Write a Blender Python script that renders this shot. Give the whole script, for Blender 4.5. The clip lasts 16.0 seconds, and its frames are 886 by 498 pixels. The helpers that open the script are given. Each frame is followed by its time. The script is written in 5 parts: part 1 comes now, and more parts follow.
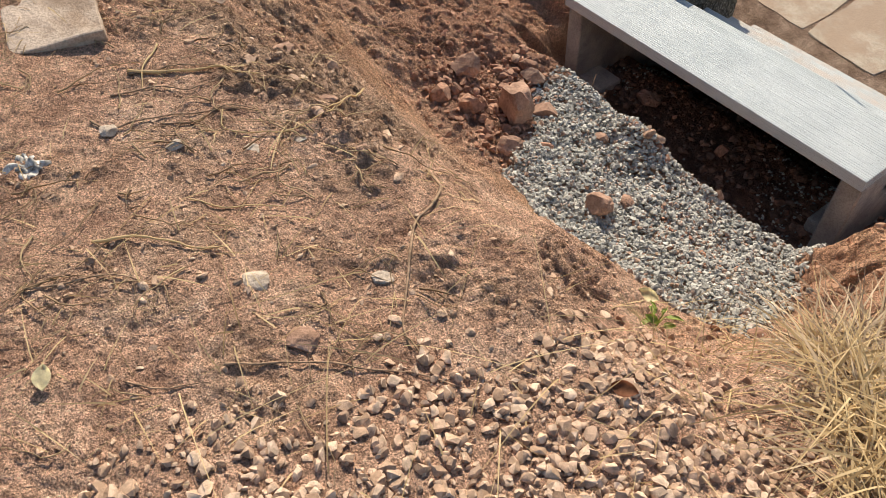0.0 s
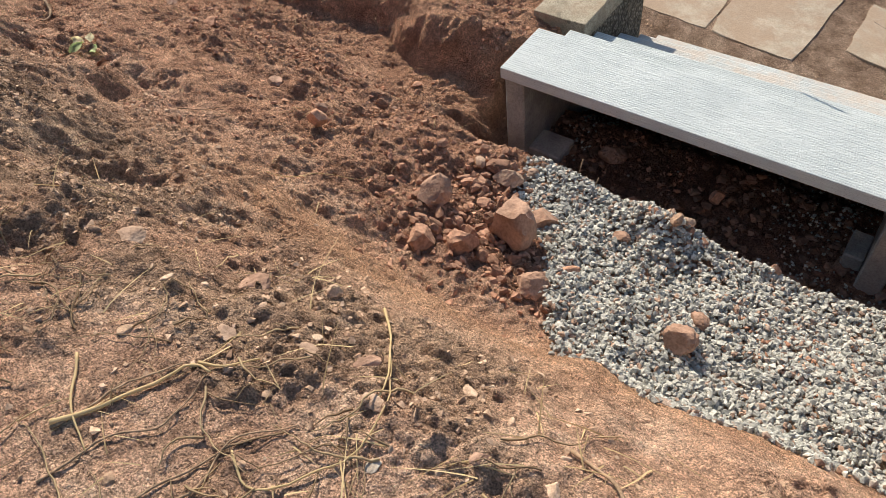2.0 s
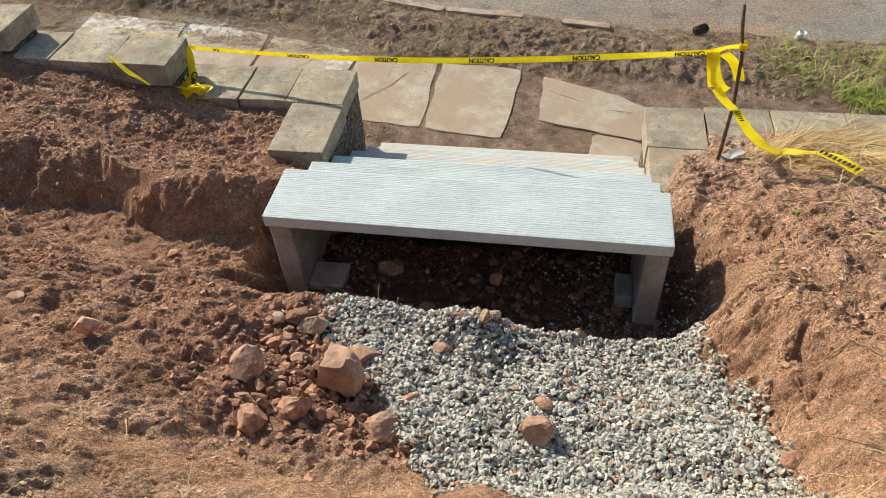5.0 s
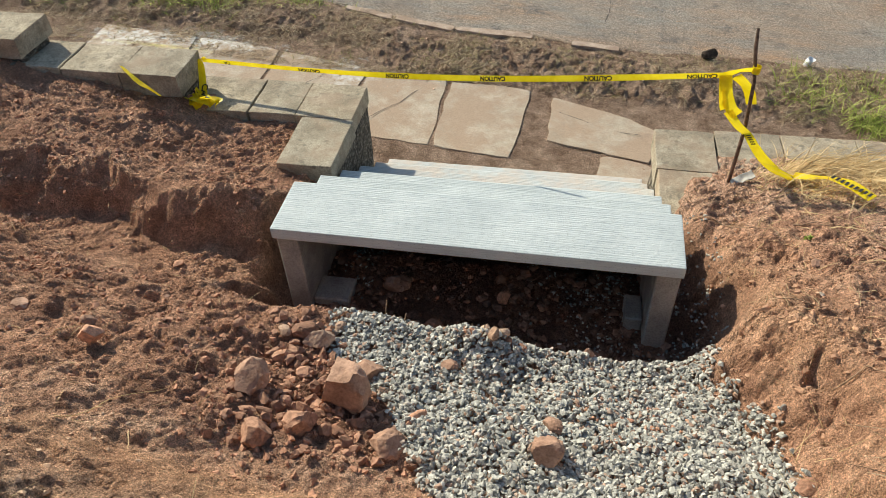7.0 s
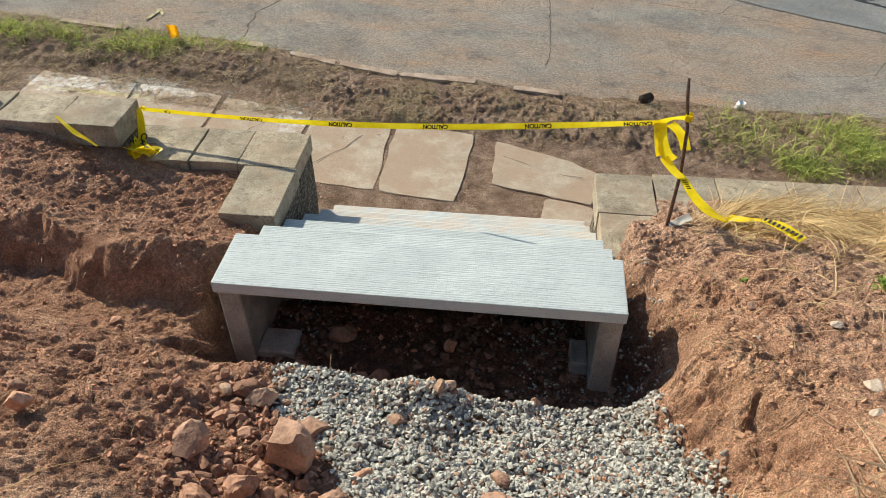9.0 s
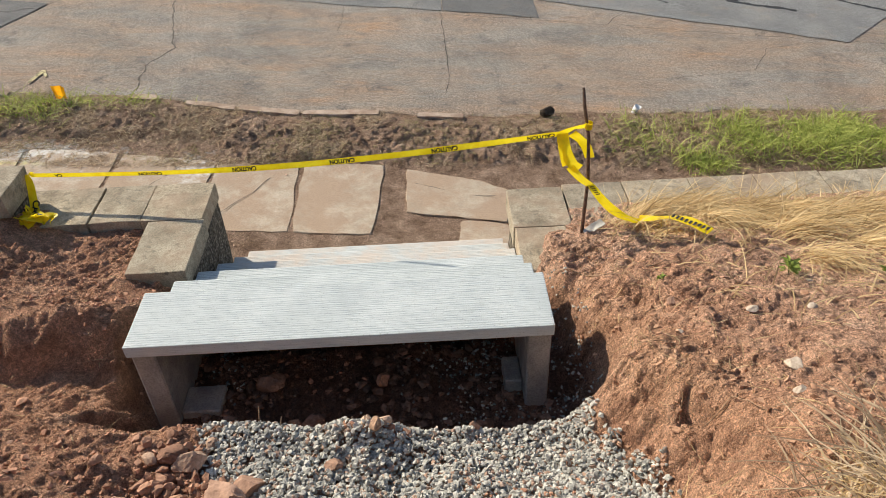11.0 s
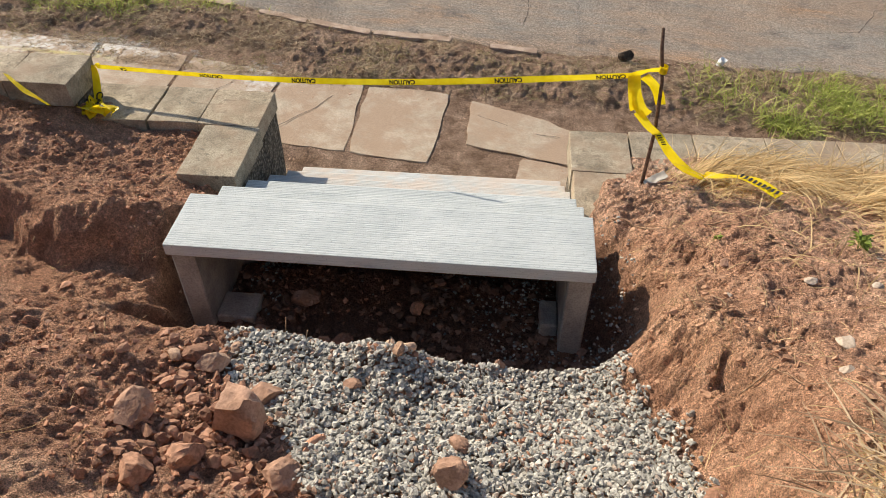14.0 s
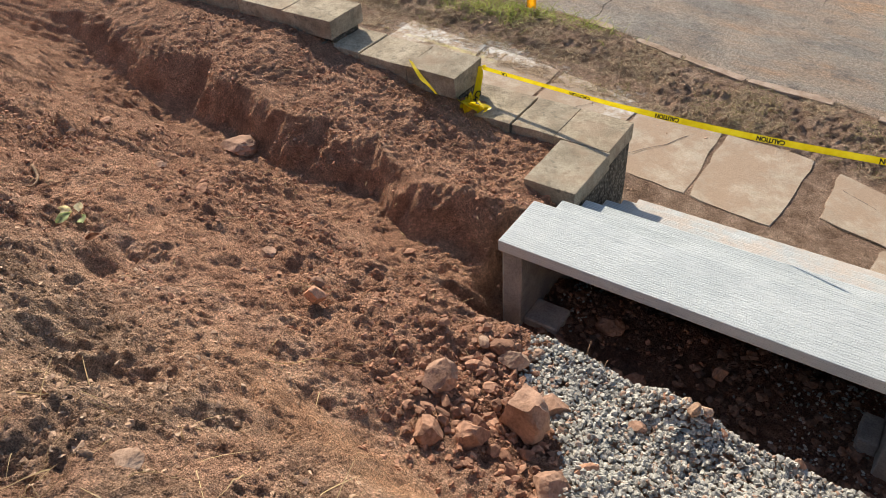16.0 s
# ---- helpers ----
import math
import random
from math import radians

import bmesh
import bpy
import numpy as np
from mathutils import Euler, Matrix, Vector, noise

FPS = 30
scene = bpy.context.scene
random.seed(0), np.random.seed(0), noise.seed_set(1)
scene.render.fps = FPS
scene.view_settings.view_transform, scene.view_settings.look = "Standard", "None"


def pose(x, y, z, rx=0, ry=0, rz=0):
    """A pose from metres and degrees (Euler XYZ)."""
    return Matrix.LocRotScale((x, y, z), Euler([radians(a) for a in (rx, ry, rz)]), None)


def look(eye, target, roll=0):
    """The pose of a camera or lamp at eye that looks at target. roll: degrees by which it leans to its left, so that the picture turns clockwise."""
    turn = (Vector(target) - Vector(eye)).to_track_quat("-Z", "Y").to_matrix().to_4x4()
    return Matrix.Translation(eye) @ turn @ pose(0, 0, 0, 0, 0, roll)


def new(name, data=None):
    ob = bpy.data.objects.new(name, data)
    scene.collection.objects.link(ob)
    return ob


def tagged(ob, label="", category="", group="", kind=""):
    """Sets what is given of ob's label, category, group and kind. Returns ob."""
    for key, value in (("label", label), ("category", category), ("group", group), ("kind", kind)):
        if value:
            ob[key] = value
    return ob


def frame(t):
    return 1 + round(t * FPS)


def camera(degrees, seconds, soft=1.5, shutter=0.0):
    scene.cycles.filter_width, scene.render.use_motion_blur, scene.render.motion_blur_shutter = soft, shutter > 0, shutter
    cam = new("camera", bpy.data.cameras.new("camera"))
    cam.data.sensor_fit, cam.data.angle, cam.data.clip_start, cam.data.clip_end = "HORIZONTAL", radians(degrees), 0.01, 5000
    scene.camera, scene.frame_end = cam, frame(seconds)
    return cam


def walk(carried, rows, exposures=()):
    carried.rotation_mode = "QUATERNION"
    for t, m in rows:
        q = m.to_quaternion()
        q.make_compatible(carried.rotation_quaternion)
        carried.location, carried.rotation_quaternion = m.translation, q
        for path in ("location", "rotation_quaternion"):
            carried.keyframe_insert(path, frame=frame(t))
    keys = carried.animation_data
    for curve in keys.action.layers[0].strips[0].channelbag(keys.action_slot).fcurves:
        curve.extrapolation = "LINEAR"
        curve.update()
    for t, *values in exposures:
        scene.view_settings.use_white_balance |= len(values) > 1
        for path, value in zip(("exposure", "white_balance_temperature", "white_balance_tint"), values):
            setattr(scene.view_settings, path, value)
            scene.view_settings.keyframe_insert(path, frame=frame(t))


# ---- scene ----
cam = camera(61.7, 16.0, 0.8)
PATH = [
    (0, (2.211, -2.507, 1.958), (1.145, -1.82, 0.411), -4.5),
    (0.5, (1.972, -2.447, 1.955), (0.889, -1.831, 0.391), -5.4),
    (1, (1.759, -2.451, 1.932), (0.714, -1.773, 0.368), -7.1),
    (1.5, (1.57, -2.384, 1.857), (0.609, -1.589, 0.293), -8.4),
    (1.8, (1.418, -2.33, 1.849), (0.538, -1.441, 0.289), -7.4),
    (2, (1.361, -2.304, 1.837), (0.504, -1.353, 0.301), -8.8),
    (2.5, (1.161, -2.299, 1.86), (0.412, -1.225, 0.349), -8.8),
    (3, (1.071, -2.311, 1.871), (0.435, -1.22, 0.319), -5.9),
    (3.5, (1.13, -2.311, 1.882), (0.613, -1.092, 0.383), -4.7),
    (4, (1.18, -2.295, 1.912), (0.767, -0.966, 0.475), -5.6),
    (4.2, (1.172, -2.284, 1.915), (0.799, -0.933, 0.488), -5.4),
    (6.3, (1.114, -2.28, 1.888), (0.839, -0.856, 0.511), -3.5),
    (6.5, (1.117, -2.279, 1.882), (0.824, -0.853, 0.511), -3.4),
    (7, (1.104, -2.279, 1.886), (0.799, -0.849, 0.521), -2.7),
    (7.5, (1.121, -2.272, 1.885), (0.848, -0.83, 0.527), -1.6),
    (8, (1.12, -2.268, 1.886), (0.881, -0.823, 0.523), -0.7),
    (8.5, (1.125, -2.261, 1.883), (0.919, -0.791, 0.542), -0.1),
    (9, (1.121, -2.24, 1.92), (0.94, -0.725, 0.626), -0.4),
    (9.5, (1.113, -2.218, 1.927), (0.986, -0.648, 0.694), -1.1),
    (10, (1.138, -2.183, 1.935), (1.066, -0.587, 0.731), -2.4),
    (10.2, (1.144, -2.188, 1.908), (1.091, -0.592, 0.704), -2.7),
    (12.3, (1.105, -2.235, 1.885), (1.19, -0.729, 0.572), -1.1),
    (12.5, (1.091, -2.236, 1.871), (1.145, -0.732, 0.553), -1.0),
    (13, (1.09, -2.234, 1.866), (1.067, -0.752, 0.523), -0.3),
    (13.5, (1.171, -2.203, 1.813), (1.091, -0.734, 0.459), 0.2),
    (14, (1.205, -2.169, 1.82), (1.062, -0.708, 0.462), -0.1),
    (14.5, (1.207, -2.168, 1.82), (0.971, -0.717, 0.465), -0.8),
    (15, (1.211, -2.167, 1.817), (0.834, -0.737, 0.471), -1.9),
    (15.5, (1.183, -2.186, 1.826), (0.572, -0.81, 0.509), -3.3),
    (16, (1.142, -2.228, 1.88), (0.242, -0.996, 0.587), -4.1),
]
# the clip's white balance drifts a little: seconds, stops, kelvin, tint
TONE = [(0, 0.35, 6800, 10), (1.5, 0.40, 6600, 9), (3.5, 0.40, 6450, 5), (8, 0.34, 6480, 2), (10, 0.34, 6450, 5), (12.5, 0.31, 6850, 10), (16, 0.36, 6700, 10)]
walk(cam, [(t, look(eye, target, roll)) for t, eye, target, roll in PATH], TONE)

# ---- light ----
SUN_WAY = Vector((0.40, -0.325, -0.33)).normalized()
world = bpy.data.worlds.new("sky")
scene.world = world
world.use_nodes = True
sky = world.node_tree.nodes.new("ShaderNodeTexSky")
sky.sky_type, sky.sun_disc = "NISHITA", False
sky.sun_elevation = math.asin(-SUN_WAY.z)
sky.sun_rotation = math.atan2(-SUN_WAY.x, -SUN_WAY.y)
sky.altitude, sky.air_density, sky.dust_density = 100, 1.0, 1.0
back = world.node_tree.nodes["Background"]
back.inputs["Strength"].default_value = 0.115
world.node_tree.links.new(sky.outputs[0], back.inputs["Color"])
sun_data = bpy.data.lights.new("sun", "SUN")
sun_data.energy, sun_data.angle, sun_data.color = 5.0, radians(0.6), (1.0, 0.89, 0.73)
sun = new("sun", sun_data)
sun.matrix_world = look((-9, 7, 6), Vector((-9, 7, 6)) + SUN_WAY)

rng = np.random.default_rng(7)


# ---- noise on arrays ----
def value_noise(x, y, seed=0):
    """Smooth noise from -1 to 1 on arrays of places."""
    xi, yi = np.floor(x).astype(np.int64), np.floor(y).astype(np.int64)
    fx, fy = x - xi, y - yi
    fx, fy = fx * fx * (3 - 2 * fx), fy * fy * (3 - 2 * fy)

    def lattice(i, j):
        n = (i * 374761393 + j * 668265263 + seed * 974634121) & 0xFFFFFFFF
        n = ((n ^ (n >> 13)) * 1274126177) & 0xFFFFFFFF
        return ((n ^ (n >> 16)) & 0xFFFF) / 32767.5 - 1.0

    a, b = lattice(xi, yi), lattice(xi + 1, yi)
    c, d = lattice(xi, yi + 1), lattice(xi + 1, yi + 1)
    return (a * (1 - fx) + b * fx) * (1 - fy) + (c * (1 - fx) + d * fx) * fy


def layers(x, y, size, seed=0, count=3, fall=0.5):
    total, amp = 0.0, 1.0
    for k in range(count):
        total = total + amp * value_noise(x / size + 17.3 * k, y / size - 9.1 * k, seed + k)
        size, amp = size * 0.5, amp * fall
    return total


def ease(a, b, v):
    t = np.clip((v - a) / (b - a), 0, 1)
    return t * t * (3 - 2 * t)


# ---- the lie of the land ----
WIDE, RISE, RUN = 1.56, 0.18, 0.28


def street(x):
    return -0.95 - 0.06 * (np.clip(x, -14, 14) - 0.6)


def crust(x, y, size, seed, steps=3.0):
    """Broken crust: noise cut into ledges with crumbling edges."""
    v = layers(x, y, size, seed, 3, 0.65) * steps
    f = np.floor(v)
    return (f + ease(0.3, 0.7, v - f)) / steps


def clods(x, y, size, seed, fill=0.6):
    """Rounded lumps strewn at random, one to a cell of this size at most: heights in metres."""
    u, v = x / size, y / size
    xi, yi = np.floor(u).astype(np.int64), np.floor(v).astype(np.int64)
    best = np.zeros(np.shape(u))
    for dx in (-1, 0, 1):
        for dy in (-1, 0, 1):
            i, j = xi + dx, yi + dy
            n = (i * 374761393 + j * 668265263 + seed * 974634121) & 0xFFFFFFFF
            n = ((n ^ (n >> 13)) * 1274126177) & 0xFFFFFFFF
            n = n ^ (n >> 16)
            a, b, c, d = ((n >> k & 0xFF) / 255.0 for k in (0, 8, 16, 24))
            r = np.where(d < fill, 0.26 + 0.38 * c * c, 1e-6)
            away = ((u - i - 0.1 - 0.8 * a) ** 2 + (v - j - 0.1 - 0.8 * b) ** 2) / (r * r)
            best = np.maximum(best, np.sqrt(np.clip(1 - away, 0, 1)) * r)
    return best * size


def road_edge(x):
    """Where the worn road meets the verge."""
    return np.interp(x, [-4, -2, -1, -0.4, 1.5, 3, 5], [3.58, 3.53, 3.43, 3.27, 3.17, 3.24, 3.30]) + 0.05 * layers(x, 0 * x, 0.5, 61, 4, 0.6)


def relief(x, y):
    """Height of the bare ground, its soil colour weights (clay, sand, top soil) and roughness."""
    x, y = np.asarray(x, float), np.asarray(y, float)
    wx = x + 0.05 * layers(x, y, 0.35, 3)
    wy = y + 0.04 * layers(x, y, 0.3, 5)
    # untouched slope of the yard on the side of the dry grass
    yard = np.interp(wy, [-40, -6, -2.6, -2.1, -1.6, -1.1, -0.45, 0.0, 0.5, 0.9, 1.3],
                     [1.6, 1.2, 0.86, 0.80, 0.68, 0.46, 0.13, -0.05, -0.22, -0.38, -0.45])
    # dug slope with its trench
    yt = -0.02 - 0.15 * (np.clip(x, -6, 0.2) + 0.4)
    s = wy - yt + 0.05 * layers(x, y, 0.24, 4, 3, 0.65) + 0.05 * value_noise(x / 0.55, 0 * x, 6)
    tilt = -0.10 * (np.clip(x, -5, 0.0) + 0.4)
    left = np.interp(s, [-40, -6, -2.6, -2.05, -1.85, -1.6, -1.38, -1.2, -0.8, -0.6, -0.45, -0.33, -0.22, -0.11, -0.03, 0.06, 0.45, 0.9, 1.3],
                     [1.6, 1.2, 0.92, 0.86, 0.70, 0.50, 0.33, 0.27, 0.10, -0.05, -0.17, -0.255, -0.295, -0.305, -0.19, -0.11, -0.24, -0.37, -0.38]) + tilt * (0.10 + 0.45 * ease(-0.05, 0.3, s)) * ease(1.6, 0.6, y) * ease(-2.4, -1.2, y)
    left = left - 0.06 * ease(-0.5, -1.2, x) * np.exp(-((s + 0.62) / 0.22) ** 2)
    left = left - 0.09 * np.exp(-((x + 0.13) / 0.15) ** 2 - ((y - 0.44) / 0.12) ** 2)
    wall_side = np.interp(x, [-3.4, -2.1, -1.75, -1.35, -0.65, 0.0], [0.02, 0.01, -0.08, -0.13, -0.29, -0.31])
    left = left + (wall_side - left) * ease(0.05, 0.62, y) * ease(1.2, 1.0, y)
    # hollow with the gravel, and the pit under the steps
    ridge = -0.65 + 0.03 * np.sin(x * 5.0) - 0.02 * x + 0.05 * ease(1.4, 1.65, x)
    mid = np.interp(wy - 0.08 * ease(0.2, 1.5, x), [-40, -6, -2.6, -2.1, -1.95, -1.76, -1.55, -1.42, -1.1, -0.8],
                    [1.6, 1.2, 0.86, 0.79, 0.76, 0.60, 0.36, 0.15, 0.05, 0.0])
    lip = -0.055 - 0.085 * ease(0.9, 1.5, x) + 0.06 * np.exp(-((x - 0.88) / 0.13) ** 2 - ((y + 0.70) / 0.09) ** 2)
    mid = np.where(wy > -1.1, mid + (lip + 0.02) * ease(-1.1, -0.7, wy), mid)
    mid = mid - 0.05 * np.exp(-((x - 1.02) / 0.10) ** 2 - ((y + 0.88) / 0.10) ** 2)
    deep = np.where(y < 0.1, -0.46, np.minimum(-0.46, -0.64 * y - 0.42))
    mid = mid + (deep - mid) * ease(ridge, ridge + 0.16, y)
    # a dry crack in the bank
    yard = yard - 0.045 * np.exp(-((x - 1.855 - 0.02 * np.sin(y * 31)) / 0.010) ** 2) * ease(-1.15, -1.08, y) * ease(-0.78, -0.86, y)
    # join the three
    a = ease(-0.16, -0.02, x + 0.06 * layers(x, y, 0.12, 8)) * ease(-0.55, -0.45, y)
    a = np.maximum(a, ease(-0.15, 0.45, wx) * (1 - ease(-0.55, -0.45, y)))
    edge = 1.66 - 0.09 * ease(0.1, 0.3, y) + 0.13 * ease(-0.65, -1.0, y) + 0.06 * np.exp(-((y + 0.25) / 0.22) ** 2)
    yard = yard - (0.09 - 0.03 * ease(0.3, 0.5, y)) * ease(2.2, 1.75, x) * ease(-0.5, 0.05, y) * ease(1.1, 0.8, y)
    yard = yard + (0.030 * layers(x, y, 0.26, 13, 3) + 0.016 * crust(x, y, 0.13, 14)) * ease(2.4, 1.9, x) * ease(0.9, 0.4, y) * ease(-1.7, -1.3, y)
    b = ease(edge - 0.11, edge + 0.15 + 0.10 * ease(-0.4, -1.4, y), x + 0.03 * layers(x, y, 0.15, 11))
    z = left + (mid - left) * a
    z = z + (yard - z) * b
    # furrows and scales down the cut face of the bank
    face = 4 * b * (1 - b) * ease(-1.5, -1.2, y) * ease(0.3, 0.0, y)
    z = z + face * (0.022 * layers(x * 0.3, y, 0.07, 23, 3, 0.7) + 0.014 * crust(x * 0.5, y, 0.05, 24))
    # the street beyond the garden wall
    between = ease(-0.03, 0.0, x) * ease(WIDE + 0.03, WIDE, x)
    z = np.where(y > 1.02, street(x) - 0.004, z)
    z = np.where((y > 0.45) & (between > 0), np.minimum(z, np.where(y > 1.35, street(x) - 0.004, -0.64 * y - 0.42)), z)
    wild = ease(1.15, 1.0, y)
    clay = np.clip((ease(-1.35, -1.15, wy) + 0.65 * ease(0.75, 0.0, wx) * ease(-1.2, -1.4, wy)) * (1 - b) + 0.85 * b * ease(-1.7, -1.1, y) * ease(0.6, 0.1, y) * ease(2.7, 2.0, x), 0, 1) * wild
    sand = np.exp(-((wy + 1.50 - 0.10 * ease(0.5, 1.5, x)) / 0.13) ** 2) * (1 - b) * ease(-0.7, 0.3, x)
    sand = np.clip(sand + 0.6 * b * ease(2.15, 1.75, wx) * ease(-1.6, -1.1, y) * ease(0.3, -0.2, y), 0, 1) * wild
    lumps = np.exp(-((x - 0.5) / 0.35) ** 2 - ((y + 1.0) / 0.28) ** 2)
    # pit shade painted into the soil colour, plus the damp dug lumps
    shade_damp = np.clip(a * (1 - b) * ease(-0.62, -0.5, wy) * ease(1.0, 0.6, y) + 0.8 * lumps, 0, 1)
    return z, clay, sand, shade_damp


def humus(x, y):
    """Dark crumbly topsoil along the top of the scarp and over the dug side of the yard."""
    n = layers(x, y, 0.2, 15, 3)
    band = ease(-2.15, -1.95, y + 0.10 * n) * ease(-1.52, -1.66, y + 0.06 * n) * ease(1.35, 0.7, x)
    return np.clip(band * (0.65 + 0.5 * n) + 0.55 * np.clip(layers(x, y, 0.22, 19, 4, 0.65) + 0.05, 0, 1) * ease(-1.6, -1.8, y) + 0.5 * ease(0.2, -0.6, x) * ease(-1.3, -1.6, y) * ease(-2.9, -2.3, y), 0, 1)


def gravelled(x, y):
    """Where the gravel lies."""
    x, y = np.asarray(x, float), np.asarray(y, float)
    n = 0.07 * layers(x, y, 0.2, 21)
    near = np.interp(x, [0.3, 0.42, 0.6, 0.78, 0.9, 1.2, 1.7], [-0.70, -0.88, -1.03, -1.26, -1.40, -1.44, -1.50])
    far = -0.56 + 0.02 * np.sin(6 * x)
    right = 1.615 + 0.13 * ease(-0.65, -1.0, y)
    return ease(-0.02, 0.05, y - near + n) * ease(0.02, -0.06, y - far + n * 0.5) * ease(0.36, 0.48, x + n) * ease(0.02, -0.03, x - right + 0.4 * n)


def ground_form(x, y):
    x, y = np.asarray(x, float), np.asarray(y, float)
    z, clay, sand, _ = relief(x, y)
    soil = ease(1.3, 1.15, y) * (1 - 0.5 * sand * ease(1.7, 1.5, x)) * (1 - 0.55 * ease(-1.95, -2.15, y))
    dug = ease(-2.05, -1.75, y)
    z = z + soil * (0.015 * layers(x, y, 0.24, 31, 2) + 0.010 * crust(x, y, 0.13, 33) * dug * np.clip(0.4 + layers(x, y, 0.5, 35, 2), 0, 1.4) + (0.003 + 0.004 * dug) * layers(x, y, 0.036, 37, 2, 0.8))
    crumb = np.clip(layers(x, y, 0.16, 41, 2) + 0.4, 0, 1)
    z = z + soil * crumb * (0.008 * crust(x, y, 0.055, 43) + 0.006 * layers(x, y, 0.024, 45, 2, 0.8))
    z = z - 0.03 * sand * np.clip(layers(x * 0.4 + y, y, 0.10, 47, 3) - 0.55, 0, 1)
    dark = humus(x, y)
    crumbs = soil * np.clip(0.45 + layers(x, y, 0.25, 57, 3) + 0.6 * dark, 0.15, 1.6)
    z = z + 0.014 * dark * np.abs(layers(x, y, 0.06, 17, 3, 0.7))
    z = z + crumbs * 0.008 * value_noise(x / 0.011, y / 0.011, 59)
    # broken ledges of trodden crust along the scarp
    ledge = np.exp(-((y + 1.48 + 0.10 * x) / 0.22) ** 2) * ease(0.75, 0.1, x) * ease(-1.8, -1.1, x)
    z = z + 0.030 * ledge * crust(x * 0.6 + y * 0.4, y, 0.17, 49, 2.2)
    # clods that lie in the loose soil, close in some places and few in others
    calm = 1 - 0.75 * sand
    patch = np.clip(0.42 + 0.75 * layers(x, y, 0.34, 34, 3), 0.04, 1.15) * calm
    patch = patch * (1 - 0.45 * ease(0.0, 0.3, y))
    dug_side = ease(-1.40, -1.15, y) * ease(1.0, 0.75, y) * ease(1.66, 1.5, x) * (1 - gravelled(x, y))
    bank = ease(1.62, 1.80, x) * ease(-1.75, -1.4, y) * ease(1.0, 0.8, y)
    trodden = ease(-1.55, -1.75, y)
    z = z + dug_side * patch * (0.60 * clods(x, y, 0.070, 63, 0.30) + 0.75 * clods(x, y, 0.034, 64, 0.6) + 0.75 * clods(x, y, 0.019, 65, 0.6))
    z = z + bank * patch * (0.45 * clods(x, y, 0.085, 66, 0.35) + 0.55 * clods(x, y, 0.040, 67, 0.5) + 0.65 * clods(x, y, 0.019, 68, 0.5))
    z = z + trodden * np.clip(0.35 + 0.8 * layers(x, y, 0.28, 36, 3), 0.03, 1.1) * (0.35 * clods(x, y, 0.050, 69, 0.35) + 0.55 * clods(x, y, 0.022, 70, 0.5))
    z = z + dark * calm * 0.6 * clods(x, y, 0.032, 71, 0.6)
    start = 2.43 + 0.36 * ease(-0.2, -0.6, x)
    edge = road_edge(x)
    strip = ease(start, start + 0.15, y) * ease(edge + 0.03, edge - 0.30, y)
    z = z + strip * (0.018 + 0.026 * np.abs(layers(x, y, 0.16, 51, 3)) + 0.010 * layers(x, y, 0.05, 52, 2) + 0.5 * clods(x, y, 0.06, 72, 0.45) + 0.6 * clods(x, y, 0.034, 73, 0.5))
    z = z + ease(1.3, 1.4, y) * ease(edge + 0.05, edge - 0.05, y) * (0.003 + 0.005 * ease(start - 0.1, start, y)) * layers(x, y, 0.05, 53, 2)
    z = z + 0.013 * ease(edge - 0.30, edge - 0.02, y) * ease(edge + 0.10, edge + 0.03, y)
    z = np.where(y > edge + 0.10, z - 0.02, z)
    return z


